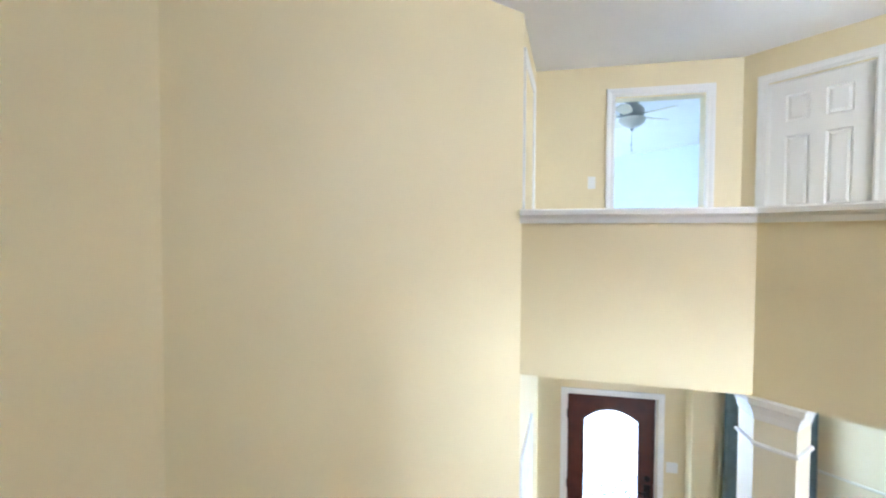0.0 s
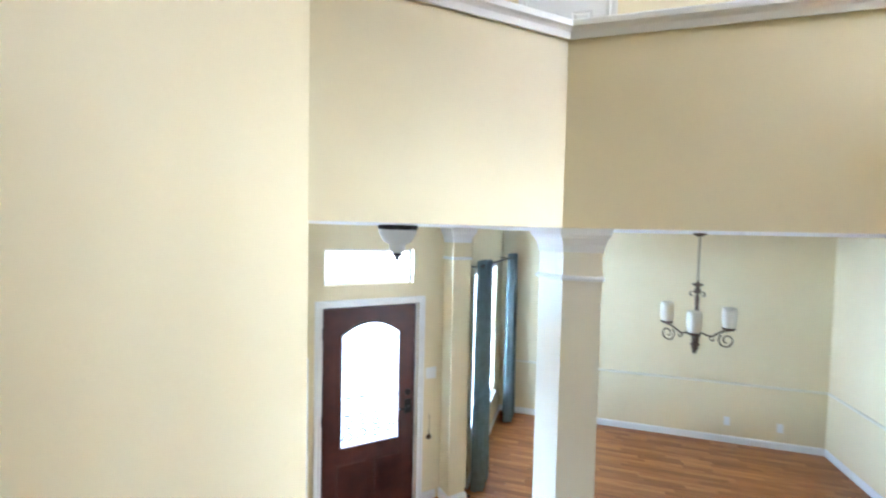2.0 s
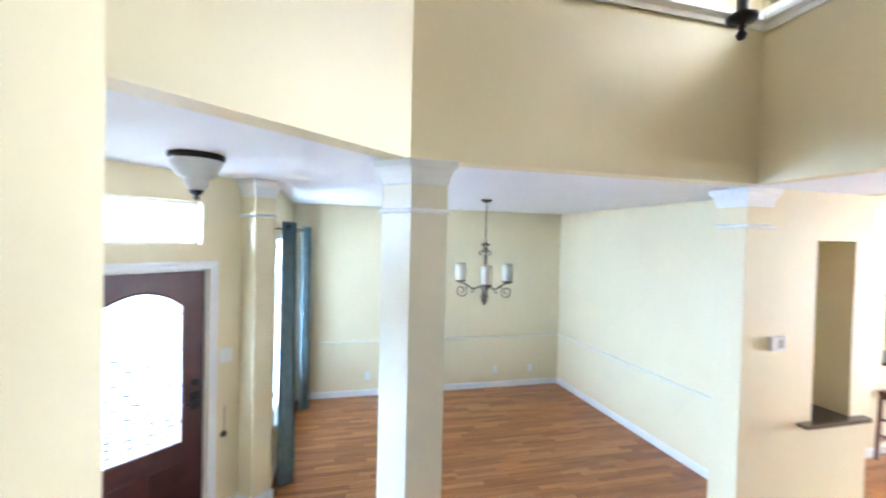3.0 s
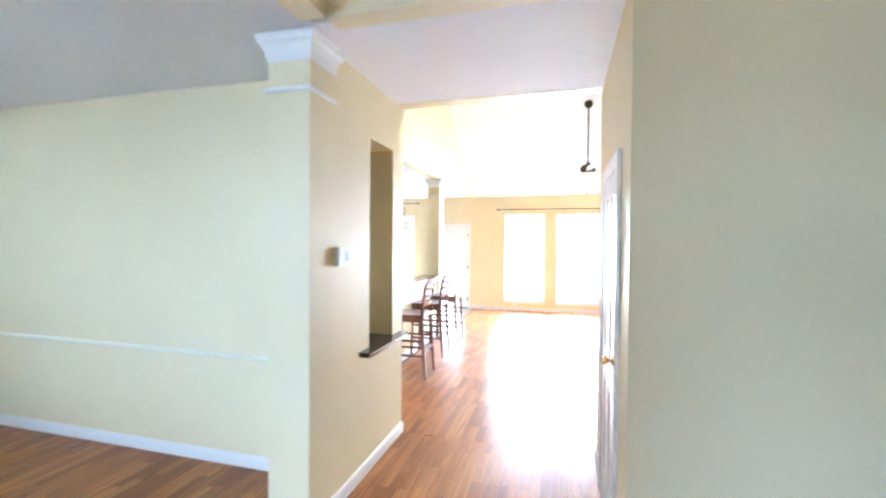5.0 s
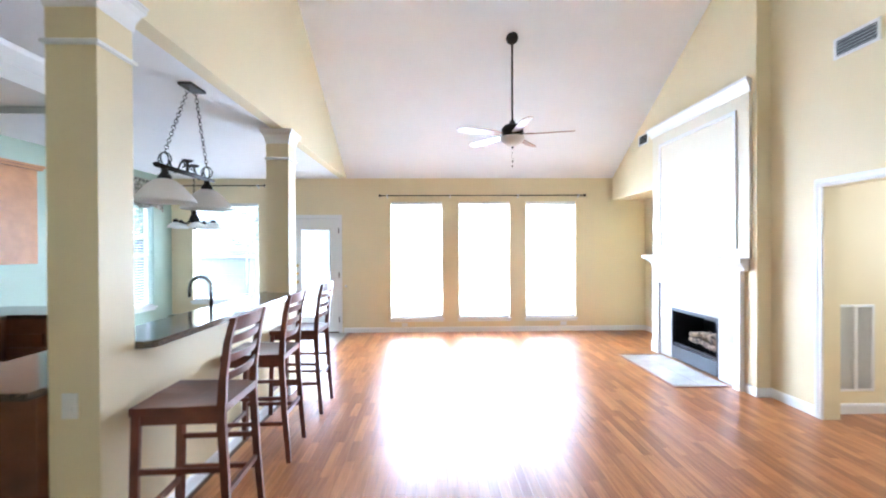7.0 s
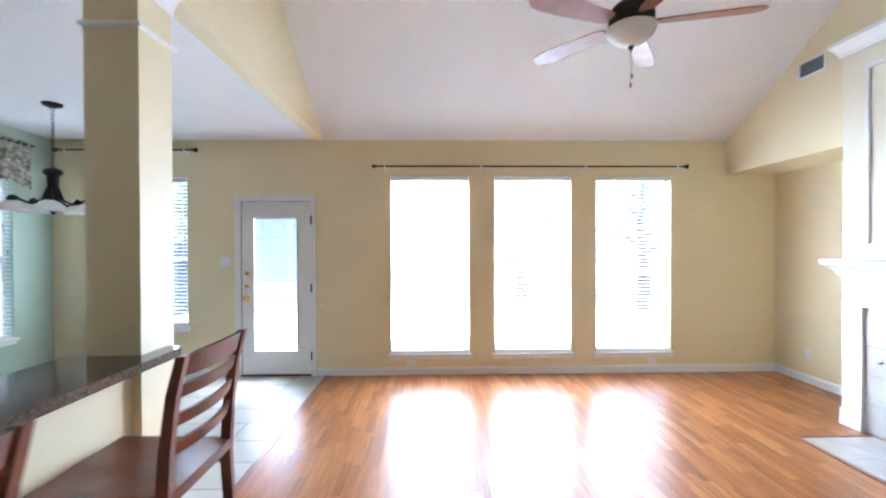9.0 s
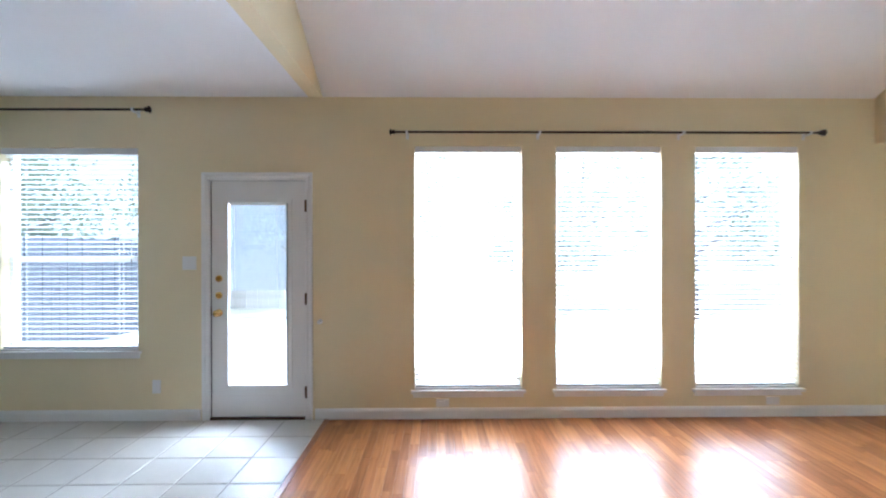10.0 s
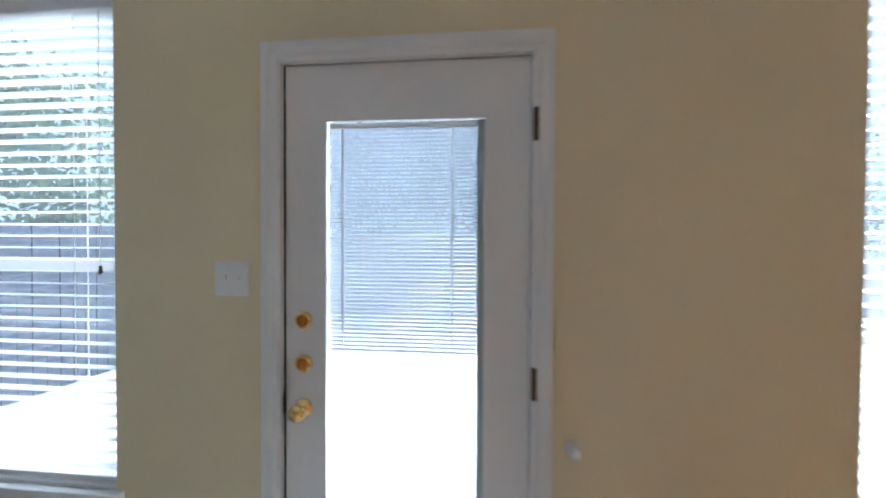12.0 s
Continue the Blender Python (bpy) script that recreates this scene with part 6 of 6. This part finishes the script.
def tree(x, y, h, spread, seed, label):
    rng = random.Random(seed)
    t = thing("tree", label, "tree", pose(x, y, -0.11))
    bm = bmesh.new()
    tube(bm, [(0, 0, -0.1), (0.05, 0.02, h * 0.2), (-0.03, 0.05, h * 0.45), (0.06, -0.02, h * 0.8)], [0.17, 0.14, 0.10, 0.03], 8)
    ends = []
    for k in range(9):
        a, z0 = k * 2.4 + rng.random(), h * (0.28 + 0.05 * k)
        l = spread * rng.uniform(0.6, 1.0)
        e = Vector((math.cos(a) * l, math.sin(a) * l, z0 + l * rng.uniform(0.15, 0.7)))
        mid = Vector((math.cos(a) * l * 0.45, math.sin(a) * l * 0.45, z0 + l * 0.25))
        tube(bm, [(0, 0, z0), mid, e], [0.06, 0.04, 0.012], 6)
        ends += [mid, e, e.lerp(mid, 0.5)]
    ends.append(Vector((0, 0, h * 0.9)))
    part("trunk", bm, BARK, t)
    verts, faces = [], []
    for c in ends:
        for i in range(170):
            r = spread * 0.42 * rng.random() ** 0.5
            d = Vector((rng.gauss(0, 1), rng.gauss(0, 1), rng.gauss(0, 0.8))).normalized()
            p = c + d * r
            u = Vector((rng.gauss(0, 1), rng.gauss(0, 1), rng.gauss(0, 1))).normalized()
            w = u.orthogonal().normalized()
            s = rng.uniform(0.05, 0.10)
            b = len(verts)
            verts += [p - u * s, p + w * s * 0.45, p + u * s, p - w * s * 0.45]
            faces.append((b, b + 1, b + 2, b + 3))
    me = bpy.data.meshes.new("crown")
    me.from_pydata([tuple(v) for v in verts], [], faces)
    me.materials.append(LEAF)
    o = new("crown", me)
    o.parent = t


tree(-6.0, 17.0, 4.6, 1.9, 1, "leafy garden tree in front of the fence")
tree(-2.2, 20.5, 5.5, 2.3, 2, "leafy tree beyond the fence")
tree(2.2, 17.2, 3.7, 1.5, 3, "leafy garden tree near the fence")
tree(5.3, 16.6, 4.9, 1.9, 8, "leafy garden tree near the fence")
tree(4.2, 20.8, 5.8, 2.4, 4, "leafy tree beyond the fence")
tree(-8.2, 13.4, 4.6, 1.9, 5, "leafy tree by the side fence")
tree(-11.5, 8.5, 5.0, 2.2, 6, "leafy tree beyond the side fence")

# ---- floors: tiles and strips ----
tagged(boxes("floor_threshold", BLADE, (-1.515, -1.475, 7.50, YB - 0.016, -0.012, 0.006), bevel=0.003), "wooden strip between tile and wood floor", "trim", kind="structure")
tf = tagged(new("floor_tile_field"), "pale square ceramic tile kitchen floor", "floor", kind="structure")
boxes("grout_bed", GROUT, (-4.65, -1.516, 2.6, YB, -0.0118, -0.003), parent=tf)
tile_mesh = bpy.data.meshes.new("tile")
P_ = 0.338
g, c = 0.004, 0.004
tile_mesh.from_pydata([(g, g, -0.003), (P_ - g, g, -0.003), (P_ - g, P_ - g, -0.003), (g, P_ - g, -0.003), (g + c, g + c, 0), (P_ - g - c, g + c, 0), (P_ - g - c, P_ - g - c, 0), (g + c, P_ - g - c, 0)], [],
                      [(4, 5, 6, 7), (0, 1, 5, 4), (1, 2, 6, 5), (2, 3, 7, 6), (3, 0, 4, 7)])
tile_mesh.materials.append(TILE)
for i in range(9):
    for j in range(23):
        o = new("tile", tile_mesh)
        o.parent, o.location = tf, (-1.516 - P_ * (i + 1), YB - P_ * (j + 1), 0)

STRIP = 0.066
strips = {}


def strip_mesh(l):
    if l not in strips:
        me = bpy.data.meshes.new("strip")
        h, e, b = STRIP - 0.0001, l - 0.0002, 0.0005
        me.from_pydata([(0.0001, 0.0001, -0.011), (h, 0.0001, -0.011), (h, e, -0.011), (0.0001, e, -0.011), (0.0001 + b, 0.0001 + b, 0), (h - b, 0.0001 + b, 0), (h - b, e - b, 0), (0.0001 + b, e - b, 0)], [],
                       [(4, 5, 6, 7), (0, 1, 5, 4), (1, 2, 6, 5), (2, 3, 7, 6), (3, 0, 4, 7)])
        me.materials.append(PLANK)
        strips[l] = me
    return strips[l]


rng = random.Random(5)
rest_v, rest_f = [], []
AREAS = [(-1.475, 3.9, 3.45, YB - 0.002), (-4.48, 1.88, -3.2, 3.45), (3.90, 5.4, 5.1, 6.55)]
singles = 0
for ax0, ax1, ay0, ay1 in AREAS:
    for i in range(int((ax1 - ax0) / STRIP) + 1):
        x = ax0 + STRIP * i
        y = ay0 - rng.choice((0.0, 0.11, 0.23, 0.34))
        while y < ay1:
            l = rng.choice((0.32, 0.42, 0.52, 0.62))
            lo_y = -1.62 if ax0 < -4 and x < -2.5 else ay0
            hi_y = 2.58 if ax0 < -4 and x < -1.0 else ay1
            y0, y1 = max(y, lo_y), min(y + l, hi_y)
            y += l
            if y1 - y0 < 0.03:
                continue
            cx, cy = x + STRIP / 2, (y0 + y1) / 2
            if ax0 < -4 and (cy < -1.6 and (cx + cy < -3.9 or cx - cy > 2.2)):
                continue
            if abs((y1 - y0) - l) < 1e-9 and -1.3 < cx < 1.2 and 7.2 < cy < 10.2 and singles < 300:
                o = new("strip", strip_mesh(l))
                o.parent, o.location = floor, (x, y0, 0)
                singles += 1
            else:
                b = len(rest_v)
                x1 = min(x + STRIP, ax1) - 0.0001
                rest_v += [(x, y0, -0.011), (x1, y0, -0.011), (x1, y1 - 0.0002, -0.011), (x, y1 - 0.0002, -0.011), (x + 0.0005, y0 + 0.0005, 0), (x1 - 0.0005, y0 + 0.0005, 0), (x1 - 0.0005, y1 - 0.0007, 0), (x + 0.0005, y1 - 0.0007, 0)]
                rest_f += [tuple(b + k for k in f) for f in ((4, 5, 6, 7), (0, 1, 5, 4), (1, 2, 6, 5), (2, 3, 7, 6), (3, 0, 4, 7))]
me = bpy.data.meshes.new("strips")
me.from_pydata(rest_v, [], rest_f)
me.materials.append(PLANK_REST)
o = tagged(new("strips", me), kind="stuff")
o.parent = floor
